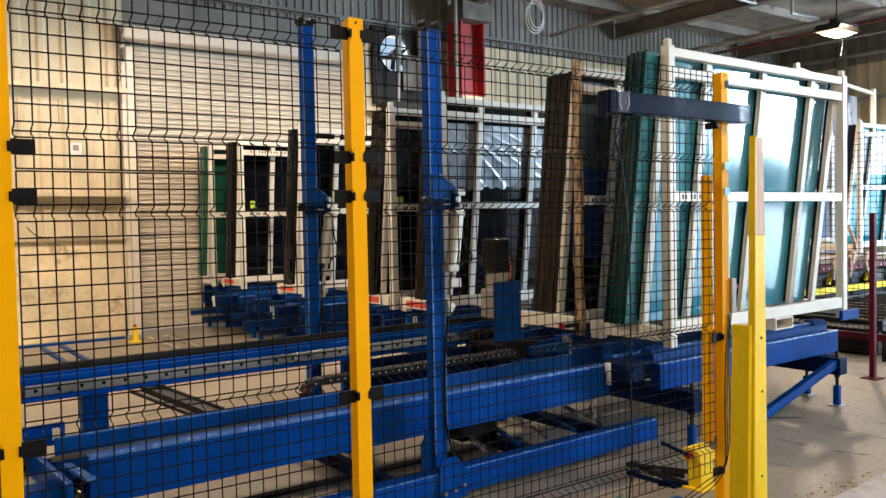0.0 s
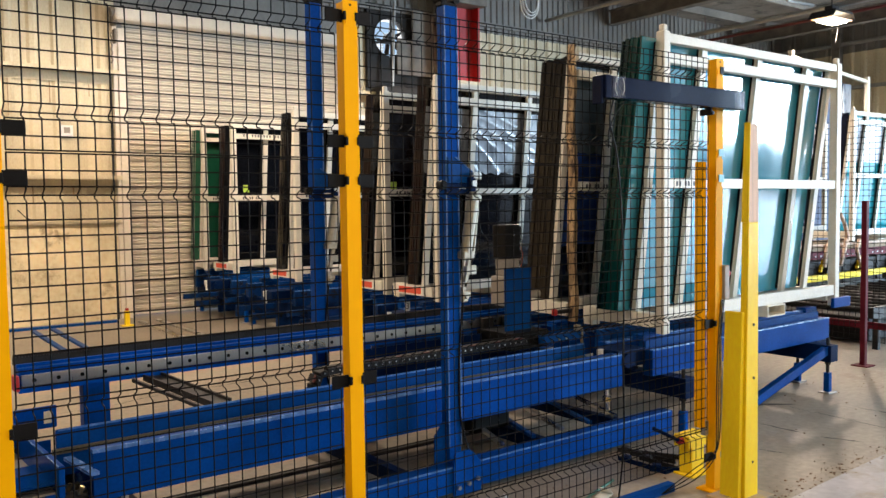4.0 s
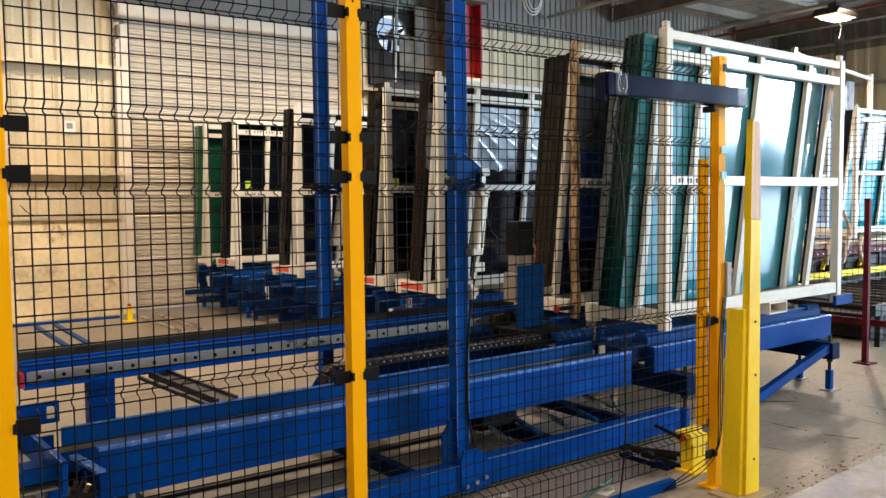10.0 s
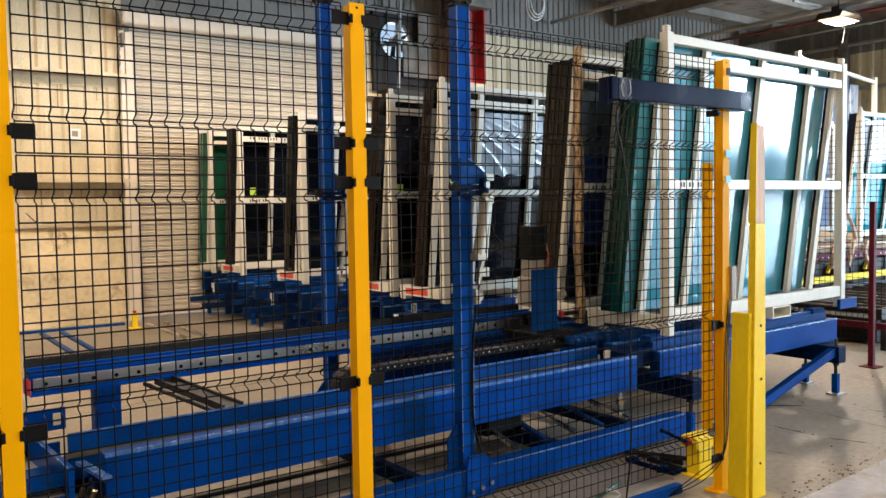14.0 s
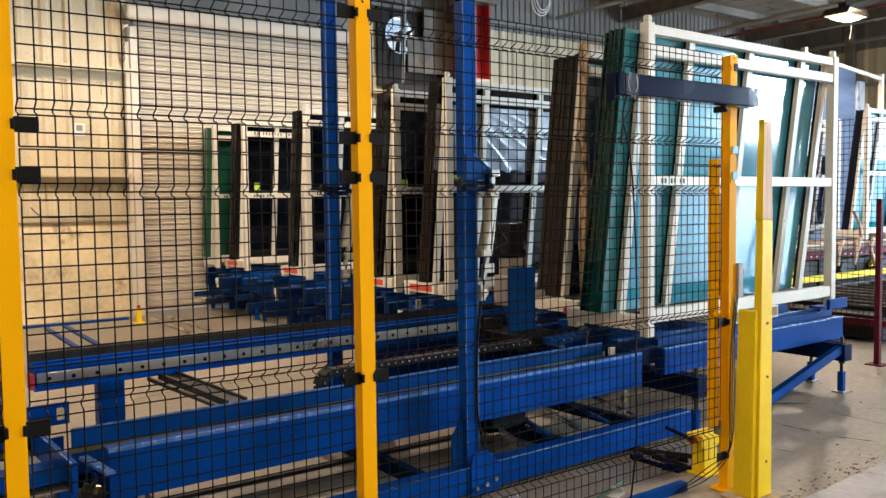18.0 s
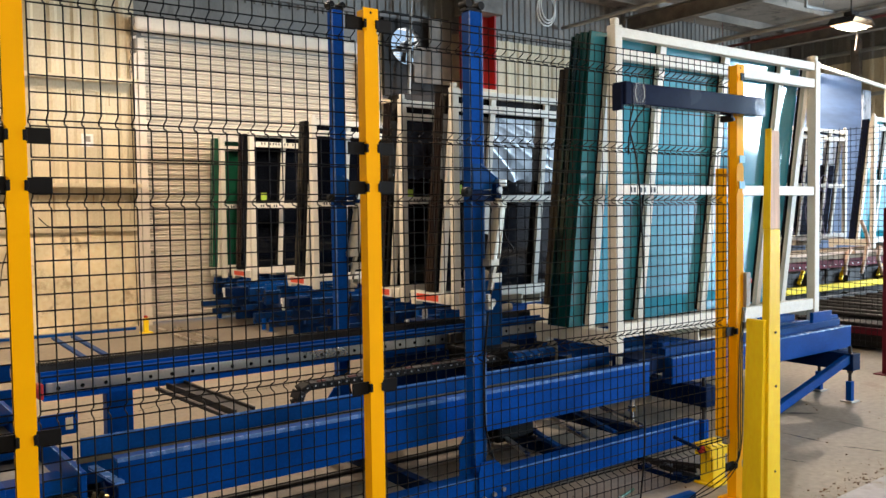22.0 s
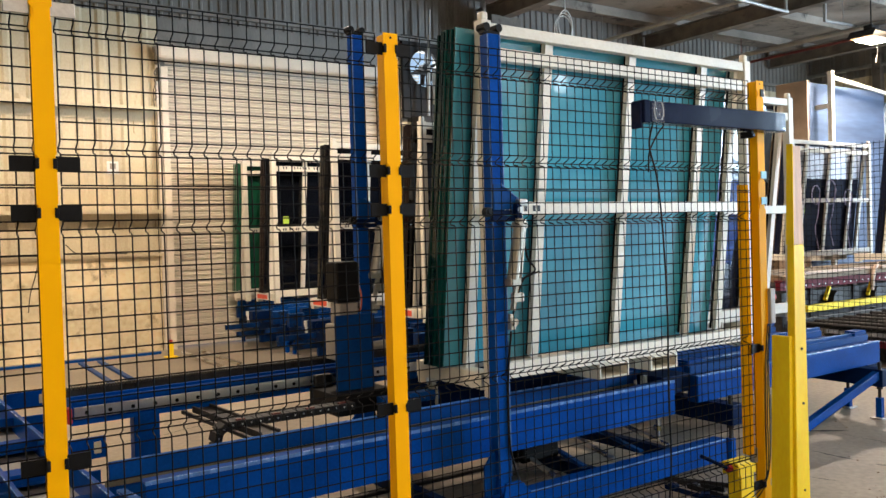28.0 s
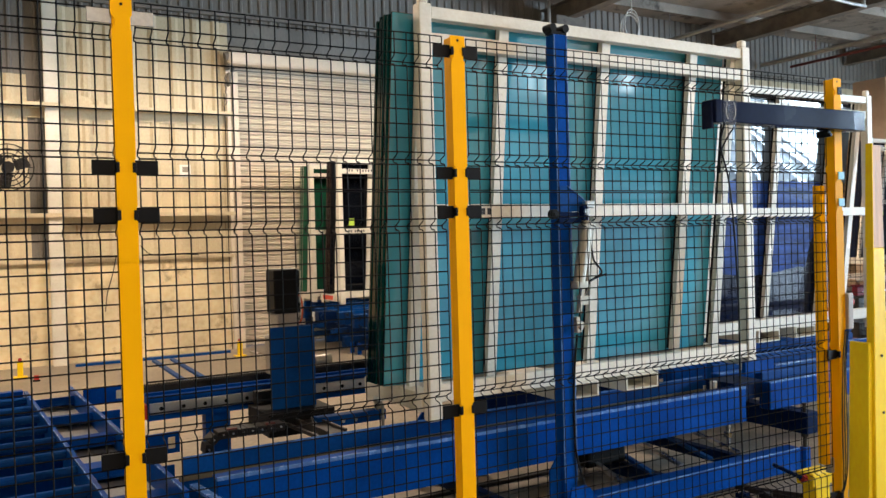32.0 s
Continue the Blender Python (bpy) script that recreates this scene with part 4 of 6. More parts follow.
def rack(u, v, label, wood=False, depth=0.75, length=RL, tag=True, m=None):
    t = mthing("glass_rack", u, v, RZ, label, "glass rack", "steel racks of plate glass")
    L = length
    for k, x in enumerate((0.0, L - 0.1)):
        bm = bmesh.new()
        if wood and k == 0:
            zz = [RH * j / 14 for j in range(15)]
            left = [(0.016 + 0.01 * math.sin(j * 1.1) + 0.004 * math.sin(j * 2.9), z) for j, z in enumerate(zz)]
            right = [(x1 + 0.036 + 0.01 * math.sin(j * 1.7) - (0.012 if j > 10 else 0), z) for j, (x1, z) in enumerate(left)]
            poly(bm, left + [(0.035, RH + 0.05), (0.055, RH + 0.05)] + right[::-1], 0.0, 0.072)
        else:
            bx(bm, x + 0.012, x + 0.084, 0, 0.07, 0.0, RH, 0.006)
        p = part("post", bm, M_WOOD if wood and k == 0 else M_CREAM, t, "bare wooden corner post" if wood and k == 0 else "")
        if not (wood and k == 0):
            bm = bmesh.new()
            bx(bm, x + 0.025, x + 0.075, 0.015, 0.06, RH, RH + 0.05, 0.012)
            part("lifting_peg", bm, M_CREAM, p)
    for z0, z1, nm in ((2.045, 2.108, "top_rail"), (1.903, 1.975, "upper_rail"), (1.03, 1.103, "middle_rail"), (0.095, 0.185, "base_rail")):
        bm = bmesh.new()
        bx(bm, 0.085, L - 0.089, 0.008, 0.066, z0, z1, 0.004)
        part(nm, bm, M_CREAM, t)
    for x in (0.0, L - 0.1):
        bm = bmesh.new()
        bx(bm, x, x + 0.1, 0.077, depth, 0.04, 0.14, 0.004)
        bx(bm, x + 0.01, x + 0.09, depth - 0.09, depth, 0, 0.04)
        part("end_beam", bm, M_CREAM, t)
    bm = bmesh.new()
    bx(bm, 0.1, L - 0.1, depth - 0.08, depth - 0.01, 0.05, 0.13, 0.004)
    part("back_beam", bm, M_CREAM, t)
    for x in (0.86, 1.33):
        bm = bmesh.new()
        for a, b, c, d in ((0, 0.26, 0.0, 0.01), (0, 0.26, 0.083, 0.093), (0, 0.01, 0.01, 0.083), (0.25, 0.26, 0.01, 0.083)):
            bx(bm, x + a, x + b, -0.005, depth - 0.02, c, d)
        part("fork_pocket", bm, M_CREAM, t, "open rectangular fork pocket")
    xs = (0.04, 0.54, 1.27, 2.0, L - 0.13) if L > 2 else (0.04, 0.45, 0.9, L - 0.13)
    for x in xs:
        bm = bmesh.new()
        bar(bm, (x + 0.03, lean_y(0.14), 0.14), (x + 0.03, lean_y(2.05), 2.05), 0.055, 0.035, 0.003, up=(0, 1, 0))
        s = part("slat", bm, M_CREAM, t)
        # black strip in place of the gap's shadow behind the slat
        bm = bmesh.new()
        bar(bm, (x + 0.022, lean_y(0.14) + 0.034, 0.16), (x + 0.022, lean_y(2.05) + 0.034, 2.06), 0.022, 0.022, up=(0, 1, 0))
        part("rubber_strip", bm, M_BLK, s, "black strip standing for the shadow behind the slat")
        bm = bmesh.new()
        rod(bm, (x + 0.03, lean_y(0.75) - 0.024, 0.75), (x + 0.03, lean_y(0.75) - 0.016, 0.75), 0.01, 8)
        part("bolt", bm, M_STEEL, s)
    if tag:
        for k in range(6):
            share("stencil_mark", stencil, t, pose(0.17 + 0.035 * k + (0.03 if k > 1 else 0) + (0.03 if k > 3 else 0), 0.0065, 1.065), "faded dark stencil mark")
        if tag == "top":
            for k in range(13):
                share("stencil_mark", stencil, t, pose(0.2 + 0.045 * k + (0.04 if k > 1 else 0) + (0.04 if k > 8 else 0), 0.0065, 1.95), "dark stencil mark")
    return t


def glass_stack(u, v, label, edge, face, n=9, thick=0.25, x0=0.07, x1=2.36, z1=2.085, film=None, sticker=None, length=RL, film_material=None, fold=0.009, flare=0.0, back=None):
    """Sheets that lean on the slats of a rack at the same place."""
    t = mthing("glass_stack", u, v, RZ, label, "plate glass", "stacks of plate glass on racks")
    dz = 0.145
    for k in range(n):
        a = 0.048 + thick * k / n
        b = a + thick / n - 0.0012
        jx = (0.007 if face is G_TEAL else 0.005) * math.sin(k * 2.3)
        jz = 0.008 * math.sin(k * 1.7)
        bm = bmesh.new()
        c = [(x, lean_y(z) + d * (1 + flare * (z - dz) / (z1 - dz)), z) for x in (x0 + jx, x1 + jx) for z in (dz, z1 + jz) for d in (a, b)]
        vs = [bm.verts.new(p) for p in c]
        for q in ((0, 1, 3, 2), (4, 6, 7, 5), (0, 2, 6, 4), (1, 5, 7, 3), (0, 4, 5, 1), (2, 3, 7, 6)):
            bm.faces.new([vs[i] for i in q])
        bmesh.ops.recalc_face_normals(bm, faces=bm.faces[:])
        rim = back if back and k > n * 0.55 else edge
        me = mesh_of(bm, "glass_sheet", [face if k == 0 else rim, rim])
        for p in me.polygons:
            if abs(p.normal.y) < 0.5:
                p.material_index = 1
        share("glass_sheet", me, t, Matrix.Identity(4))
    if film:
        zl, zh = film
        bm = bmesh.new()
        nx, nz = 190, 56
        rows = []
        for j in range(nz + 1):
            z = zl + (zh - zl) * j / nz
            row = []
            for i in range(nx + 1):
                x = x0 + (x1 - x0) * i / nx
                # fine creases that fan out from an upper corner, over a smooth sheet
                fan_x, fan_z = x - x0 + 0.15, zh + 0.25 - z
                ray = math.atan2(fan_z, fan_x) * 11
                crease = (1 - abs(noise.noise(Vector((ray, 0.8 * math.hypot(fan_x, fan_z), v))))) ** 20 * fold * 0.8
                crumple = fold * 0.35 * noise.noise(Vector((x * 4 + z * 3, z * 5 - x * 2, v))) + fold * 0.07 * noise.noise(Vector((x * 40, z * 30, v)))
                hem = 0.03 * noise.noise(Vector((i * 0.16, 3, v))) if j == 0 else 0
                row.append(bm.verts.new((x, lean_y(z) + 0.043 - crease - crumple, z + hem)))
            rows.append(row)
        for a, b in zip(rows, rows[1:]):
            for i in range(nx):
                bm.faces.new((a[i], a[i + 1], b[i + 1], b[i]))
        part("film_wrap", bm, film_material or M_FILM, t, "crumpled clear plastic film", smooth=True)
    if sticker:
        x, z = sticker
        bm = bmesh.new()
        bx(bm, x, x + 0.09, lean_y(z) + 0.036, lean_y(z) + 0.04, z, z + 0.13)
        part("sticker", bm, M_LIME, t, "lime green sticker")
    return t


RACK_U = 3.03
rack_main = rack(RACK_U, 0, "cream steel glass rack being drawn onto the transfer car")
bm = bmesh.new()
bx(bm, 2.33, 2.62, -0.035, -0.004, -0.01, 0.075, 0.004)
part("foot_block", bm, M_BLUE, rack_main, "blue steel foot block")
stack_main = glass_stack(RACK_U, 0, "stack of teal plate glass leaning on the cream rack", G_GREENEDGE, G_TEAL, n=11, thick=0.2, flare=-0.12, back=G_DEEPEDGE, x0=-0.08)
rack_wood = rack(RACK_U + 0.0, 0.855, "cream steel glass rack with one bare wooden post", wood=True)
bm = bmesh.new()
bar(bm, (-0.17, 0.03, 0.09), (0.0, 0.03, 0.09), 0.03, 0.03, 0.003)
stop = part("stop_bar", bm, M_IRON, rack_wood, "dark stop bar at the rack's foot")
bm = bmesh.new()
bx(bm, -0.19, -0.16, 0.008, 0.052, 0.065, 0.115, 0.008)
part("end_cap", bm, M_RED, stop, "red rubber end cap")
wrapped = glass_stack(RACK_U + 0.0, 0.855, "stack of dark glass wrapped in film on a rack", G_GREY, G_NAVY, n=12, thick=0.285, film=(1.34, 2.02), film_material=M_GLFILM, fold=0.006)
bm = bmesh.new()
rows = []
for j in range(17):
    row = []
    for i in range(51):
        x = 0.1 + 2.2 * i / 50
        hem = 0.56 + 0.03 * math.sin(x * 4) if x < 1.86 else 0.56 + 0.42 * math.sin(math.pi * min(1.0, (x - 1.86) / 0.5)) ** 0.6
        z = hem + (1.34 - hem) * j / 16
        row.append(bm.verts.new((x, lean_y(z) + 0.043 - 0.012 * abs(noise.noise(Vector((x * 3, z * 9, 7)))) - 0.003 * noise.noise(Vector((x * 9, z * 40, 2))), z)))
    rows.append(row)
for a, b in zip(rows, rows[1:]):
    for i in range(50):
        bm.faces.new((a[i], a[i + 1], b[i + 1], b[i]))
part("blue_film", bm, M_BLUEFILM, wrapped, "crumpled blue plastic film", smooth=True)
for u, v, lab, edge, face, film, stick, thick in (
        (3.03, 2.63, "bronze-edged dark glass under crumpled film", G_BROWN, G_BLACK, (1.25, 1.88), (0.2, 1.1), 0.15),
        (3.03, 3.52, "bronze-edged dark glass under torn film", G_BROWN, G_BLACK, (1.3, 1.9), (0.22, 1.08), 0.15),
        (3.02, 5.5, "black-edged dark plate glass on a rack", G_BLACK, G_BLACK, None, None, 0.13),
        (3.0, 7.35, "purple-edged dark plate glass on a rack", G_BROWN, G_BLACK, None, (0.26, 1.15), 0.17)):
    rack(u, v, "cream steel rack of dark plate glass on a blue table", tag="top" if v > 7 else True)
    glass_stack(u, v, lab, edge, face, film=film, sticker=stick, thick=thick, x0=-0.03 if v > 3 else 0.0, film_material=M_DFILM if v > 3 else M_FILM)
rack(2.9, 8.2, "narrow cream rack of green glass by the shutter", depth=0.5, length=1.7)
glass_stack(2.9, 8.2, "stack of green plate glass by the shutter", G_GREEN, G_GREEN, n=5, thick=0.16, x0=-0.03, x1=1.6)
for u, v in ((3.02, 2.63), (3.02, 3.52), (3.01, 5.5), (2.99, 7.35)):
    t = mthing("rack_label", u - 0.005, v + 0.3, RZ + 0.055, "red and white label on the rack's end beam", "label", "labels on rack ends")
    bm = bmesh.new()
    bx(bm, 0, 0.003, -0.1, 0.36, -0.012, 0.08)
    part("card", bm, M_WHITE, t)
    bm = bmesh.new()
    bx(bm, -0.002, 0.0, -0.06, 0.32, 0.004, 0.066)
    part("red_field", bm, M_LABEL, t, "red printed field")


def jack_leg(t, u, v, z1):
    bm = bmesh.new()
    bx(bm, u - 0.065, u + 0.065, v - 0.05, v + 0.05, 0, 0.01, 0.002)
    part("foot_plate", bm, M_PIPE, t, "pale steel foot plate")
    bm = bmesh.new()
    bx(bm, u - 0.024, u + 0.024, v - 0.024, v + 0.024, 0.01, 0.17, 0.003)
    part("sleeve", bm, M_BLUE, t)
    bm = bmesh.new()
    rod(bm, (u, v, 0.17), (u, v, z1), 0.013, 12)
    rod(bm, (u, v, 0.24), (u, v, 0.262), 0.026, 6)
    rod(bm, (u, v, z1 - 0.14), (u, v, z1 - 0.118), 0.026, 6)
    part("threaded_rod", bm, M_IRON, t, "threaded levelling rod with nuts")


def lift_table(v, label, paint=M_BLUE):
    t = mthing("rack_table", 2.92, v, 0, label, "rack table", "blue tables under the racks")
    L = 2.43
    for y, nm in ((0.0, "front_beam"), (0.42, "middle_beam"), (0.88, "middle_beam"), (1.35, "back_beam")):
        bm = bmesh.new()
        bx(bm, 0, L, y, y + 0.09, 0.40, 0.585, 0.006)
        part(nm, bm, paint, t)
        # pale strip paints the daylight caught by the flange, besides wear
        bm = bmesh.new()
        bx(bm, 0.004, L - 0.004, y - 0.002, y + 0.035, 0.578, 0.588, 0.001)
        part("worn_edge", bm, M_BLUELIT, t, "pale worn edge with painted glint")
        bm = bmesh.new()
        bx(bm, 0.05, L, y + 0.1, y + 0.16, 0.50, 0.635, 0.004)
        bx(bm, 0.05, L, y + 0.115, y + 0.145, 0.635, 0.66, 0.003)
        part("slide_rail", bm, M_BLUE2, t, "blue slide rail")
        # daylight line along the rail top, put into the colour
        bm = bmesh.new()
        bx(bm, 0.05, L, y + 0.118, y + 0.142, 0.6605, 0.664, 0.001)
        part("rail_top", bm, M_BLUELIT, t, "bright worn rail top with painted daylight glint")
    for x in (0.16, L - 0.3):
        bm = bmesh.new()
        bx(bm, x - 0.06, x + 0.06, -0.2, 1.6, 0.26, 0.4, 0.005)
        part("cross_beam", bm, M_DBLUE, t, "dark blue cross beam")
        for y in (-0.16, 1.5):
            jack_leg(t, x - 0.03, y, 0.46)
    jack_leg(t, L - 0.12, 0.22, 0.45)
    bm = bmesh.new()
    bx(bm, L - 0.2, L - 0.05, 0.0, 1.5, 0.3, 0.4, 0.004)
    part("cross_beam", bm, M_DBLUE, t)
    bm = bmesh.new()
    bar(bm, (L - 0.3, -0.15, 0.37), (0.85, -0.15, 0.05), 0.05, 0.06, 0.004)
    part("brace", bm, paint, t, "sloping blue brace")
    for y in (-0.02, 0.84):
        for x in (0.12, L - 0.12):
            bm = bmesh.new()
            bx(bm, x - 0.11, x + 0.06, y + 0.11, y + 0.2, 0.6645, 0.679, 0.002)
            bx(bm, x - 0.11, x - 0.09, y + 0.11, y + 0.2, 0.637, 0.661)
            part("support_plate", bm, paint, t)
    bm = bmesh.new()
    bx(bm, -0.28, 0.0, 0.06, 0.3, 0.48, 0.6, 0.006)
    rod(bm, (-0.2, 0.04, 0.53), (-0.2, 0.32, 0.53), 0.05, 16)
    part("transfer_roller", bm, M_DBLUE, t, "dark blue roller box at the table's mouth")
    bm = bmesh.new()
    bx(bm, -0.3, -0.275, 0.2, 0.225, 0.45, 0.6)
    bx(bm, -0.31, -0.30, 0.19, 0.235, 0.53, 0.6)
    part("end_tag", bm, M_WHITE, t, "white numbered end tag")
    if paint is not M_BLUE:
        for k in range(9):
            u = 0.1 + 0.27 * k
            bm = bmesh.new()
            bx(bm, u, u + 0.05, -0.035, -0.003, 0.27, 0.56, 0.003)
            rod(bm, (u + 0.025, -0.06, 0.5), (u + 0.025, -0.034, 0.5), 0.03, 10)
            part("roller_bracket", bm, M_NAVY, t, "grimy navy roller bracket, darkened for shade")
        for y, z in ((-0.12, 0.3), (0.3, 0.24), (0.75, 0.3)):
            bm = bmesh.new()
            bx(bm, -0.42 if y > 0.2 else -0.16, 0.35, y, y + 0.05, z, z + 0.07, 0.004)
            part("outrigger", bm, M_NAVY, t, "navy outrigger beam")
        for y in (-0.13, 0.5):
            bm = bmesh.new()
            bx(bm, 0.0, L, y, y + 0.05, 0.1, 0.25, 0.005)
            part("lower_beam", bm, M_NAVY, t, "navy lower beam")
    return t


table0 = lift_table(0.0, "blue steel rack table on jack legs")
# far tables carry their racks' shade in the paint colour
table1 = lift_table(2.63, "grimy navy steel rack table further down the hall, darkened for shade", M_NAVY)
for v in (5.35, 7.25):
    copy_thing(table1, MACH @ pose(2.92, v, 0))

for v, mark in ((2.6, "3"),):
    t = mthing("number_tag", 2.8, v + 0.2, 0.601, "small white tag with a black number on the blue table", "tag")
    bm = bmesh.new()
    bx(bm, -0.03, 0.03, -0.006, 0.0, 0.0, 0.1, 0.002)
    part("plate", bm, M_WHITE, t)
    cu = bpy.data.curves.new("numeral", "FONT")
    cu.body, cu.size, cu.align_x, cu.extrude = mark, 0.085, "CENTER", 0.0008
    cu.materials.append(M_INK)
    ob = new("numeral", cu)
    ob.parent = t
    ob.matrix_basis = pose(0, -0.008, 0.02, 90, 0, 0)
    tagged(ob, label="black printed number three")

# ---------------------------------------------------------------- transfer car
car = mthing("transfer_car", 0, 0, 0, "blue steel transfer car with two columns and a pusher rail", "transfer car")


def cpart(name, material, label, *boxes, bev=0.004):
    bm = bmesh.new()
    for b in boxes:
        bx(bm, *b, bev)
    return part(name, bm, material, car, label)


bm = bmesh.new()
channel(bm, -0.76, 2.68, 0.0, 0.08, 0.36, 0.585)
bx(bm, -0.76, 2.68, 0.0075, 0.02, 0.575, 0.588, 0.002)
front = part("front_beam", bm, M_BLUE, car, "deep blue front channel")
# flange edge: wear and a painted highlight in one pale strip
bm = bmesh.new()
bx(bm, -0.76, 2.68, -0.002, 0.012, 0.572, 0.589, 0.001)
part("worn_edge", bm, M_BLUELIT, front, "pale worn top edge with painted glint")
cpart("inner_plate", M_BLUE2, "blue inner side plate", (-0.84, 2.62, 0.30, 0.312, 0.41, 0.625), (-0.84, 2.62, 0.312, 0.36, 0.41, 0.42))
cpart("bed_strip", M_STRIP, "brown worn wear strip", (-0.86, 2.60, 0.285, 0.2985, 0.515, 0.54), bev=0.002)
cpart("lower_beam", M_BLUE, "low blue base beam", (-1.1, 2.95, -0.2, -0.1, 0.045, 0.19), bev=0.008)
# the next two strips paint wear and glints on beam edges
cpart("worn_edge", M_BLUELIT, "pale worn edge with painted glint", (-1.08, 2.93, -0.2025, -0.194, 0.183, 0.1915), bev=0.001)
cpart("worn_edge", M_BLUELIT, "pale worn edge with painted glint", (-0.83, 2.61, 0.2975, 0.3, 0.617, 0.6265), bev=0.0005)
cpart("rear_lower_beam", M_BLUE, "", (-0.9, 2.85, 1.42, 1.52, 0.045, 0.19), bev=0.008)
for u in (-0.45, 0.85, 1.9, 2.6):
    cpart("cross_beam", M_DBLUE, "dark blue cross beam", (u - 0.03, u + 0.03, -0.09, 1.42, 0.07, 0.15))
    for vv in (1.47,):
        bm = bmesh.new()
        rod(bm, (u + 0.2, vv - 0.03, 0.045), (u + 0.2, vv + 0.03, 0.045), 0.045, 16)
        part("wheel", bm, M_IRON, car)
bm = bmesh.new()
for du, wd, hh in ((0.0, 0.11, 0.02), (-0.05, 0.012, 0.035), (0.05, 0.012, 0.035)):
    bar(bm, (-0.16 + du, 1.06, 0.635 + hh / 2), (-0.05 + du, 0.33, 0.60 + hh / 2), wd, hh)
bar(bm, (-0.27, 1.06, 0.645), (-0.15, 0.33, 0.61), 0.018, 0.018)
part("cable_tray", bm, M_IRON, car, "dark slanting cable tray")
bm = bmesh.new()
bx(bm, 1.55, 1.86, 0.25, 0.6, 0.175, 0.34, 0.02)
rod(bm, (1.5, 0.42, 0.25), (1.95, 0.42, 0.25), 0.06, 16)
part("drive_motor", bm, M_BLK, car, "black drive motor below the bed")
for k in range(5):
    bm = bmesh.new()
    u = 1.5 + k * 0.25
    bar(bm, (u, -0.08, 0.2), (u + 0.5, 1.3, 0.2), 0.03, 0.02)
    part("floor_strut", bm, M_BLUE2 if k % 2 else M_STEEL, car)
for u0, u1 in ((2.45, 2.66), (-0.72, -0.55)):
    bm = bmesh.new()
    rod(bm, (u0 + 0.1, 0.04, 0.19), (u0 + 0.1, 0.04, 0.36), 0.016, 10)
    rod(bm, (u0 + 0.1, 0.04, 0.27), (u0 + 0.1, 0.04, 0.3), 0.03, 6)
    part("levelling_bolt", bm, M_STEEL, car, "bright levelling bolt")


def column(v, top, u=1.05, flip=1, foot_v=None):
    c = bmesh.new()
    bx(c, u, u + 0.085, v, v + 0.07, 0.19, top, 0.006)
    col = part("column", c, M_BLUE, car, "square blue column")
    # pale strips paint a highlight, with wear, down the front corners
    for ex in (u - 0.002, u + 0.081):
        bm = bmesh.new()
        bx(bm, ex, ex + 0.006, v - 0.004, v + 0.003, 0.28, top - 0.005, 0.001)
        part("edge_strip", bm, M_BLUELIT, col, "worn pale edge with a painted highlight")
    bm = bmesh.new()
    bx(bm, u - 0.012, u + 0.097, v + 0.01, v + 0.06, top, top + 0.02, 0.003)
    rod(bm, (u, v, top + 0.035), (u, v + 0.07, top + 0.035), 0.022, 14)
    rod(bm, (u + 0.085, v, top + 0.035), (u + 0.085, v + 0.07, top + 0.035), 0.022, 14)
    part("head_rollers", bm, M_BLK, col, "black rollers on the column head")
    f = foot_v if foot_v is not None else v + 0.07
    bm = bmesh.new()
    poly(bm, [(u - 0.02, 0.03), (u + 0.17, 0.03), (u + 0.17, 0.19), (u + 0.12, 0.25), (u + 0.09, 0.27), (u - 0.005, 0.27), (u - 0.02, 0.2)], f, f + 0.012)
    foot = part("foot_plate", bm, M_BLUE, col, "rounded blue foot plate with bolts")
    for k, (a, z) in enumerate(((0.01, 0.075), (0.08, 0.085), (0.145, 0.1))):
        bm = bmesh.new()
        rod(bm, (u + a, f - 0.014, z), (u + a, f, z), 0.013, 6)
        part("bolt", bm, M_STEEL, col)
    bm = bmesh.new()
    poly(bm, [(u - 0.075, 0.19), (u - 0.001, 0.19), (u - 0.001, 0.42), (u - 0.02, 0.42), (u - 0.075, 0.35)], v + 0.03, v + 0.042)
    part("gusset", bm, M_BLUE, col)
    # swing arm and air cylinder
    zb = 1.73
    bm = bmesh.new()
    bx(bm, u - 0.02, u + 0.19, v - 0.03, v - 0.006, zb - 0.06, zb - 0.03, 0.004)
    bx(bm, u - 0.03, u + 0.12, v - 0.034, v - 0.006, zb - 0.025, zb, 0.004)
    bx(bm, u + 0.13, u + 0.17, v - 0.05, v - 0.006, zb - 0.045, zb + 0.035, 0.006)
    part("clamp_bracket", bm, M_DBLUE, col, "dark blue clamp bars")
    bm = bmesh.new()
    poly(bm, [(u + 0.0, zb + 0.003), (u + 0.19, zb + 0.003), (u + 0.19, zb + 0.045), (u + 0.05, zb + 0.14), (u + 0.0, zb + 0.14)], v - 0.02, v - 0.008)
    part("wing_plate", bm, M_BLUE2, col, "slanting blue wing plate")
    bm = bmesh.new()
    bar(bm, (u + 0.048, v - 0.021, zb + 0.141), (u + 0.19, v - 0.021, zb + 0.047), 0.008, 0.005)
    part("worn_edge", bm, M_BLUELIT, col, "pale worn edge with painted glint of the wing plate")
    bm = bmesh.new()
    rod(bm, (u - 0.045, v - 0.035, zb - 0.01), (u - 0.045, v + 0.0, zb - 0.01), 0.026, 16)
    rod(bm, (u - 0.045, v - 0.04, zb - 0.01), (u - 0.045, v - 0.036, zb - 0.01), 0.01, 10)
    part("roller", bm, M_BLK, col, "small black guide roller")
    bm = bmesh.new()
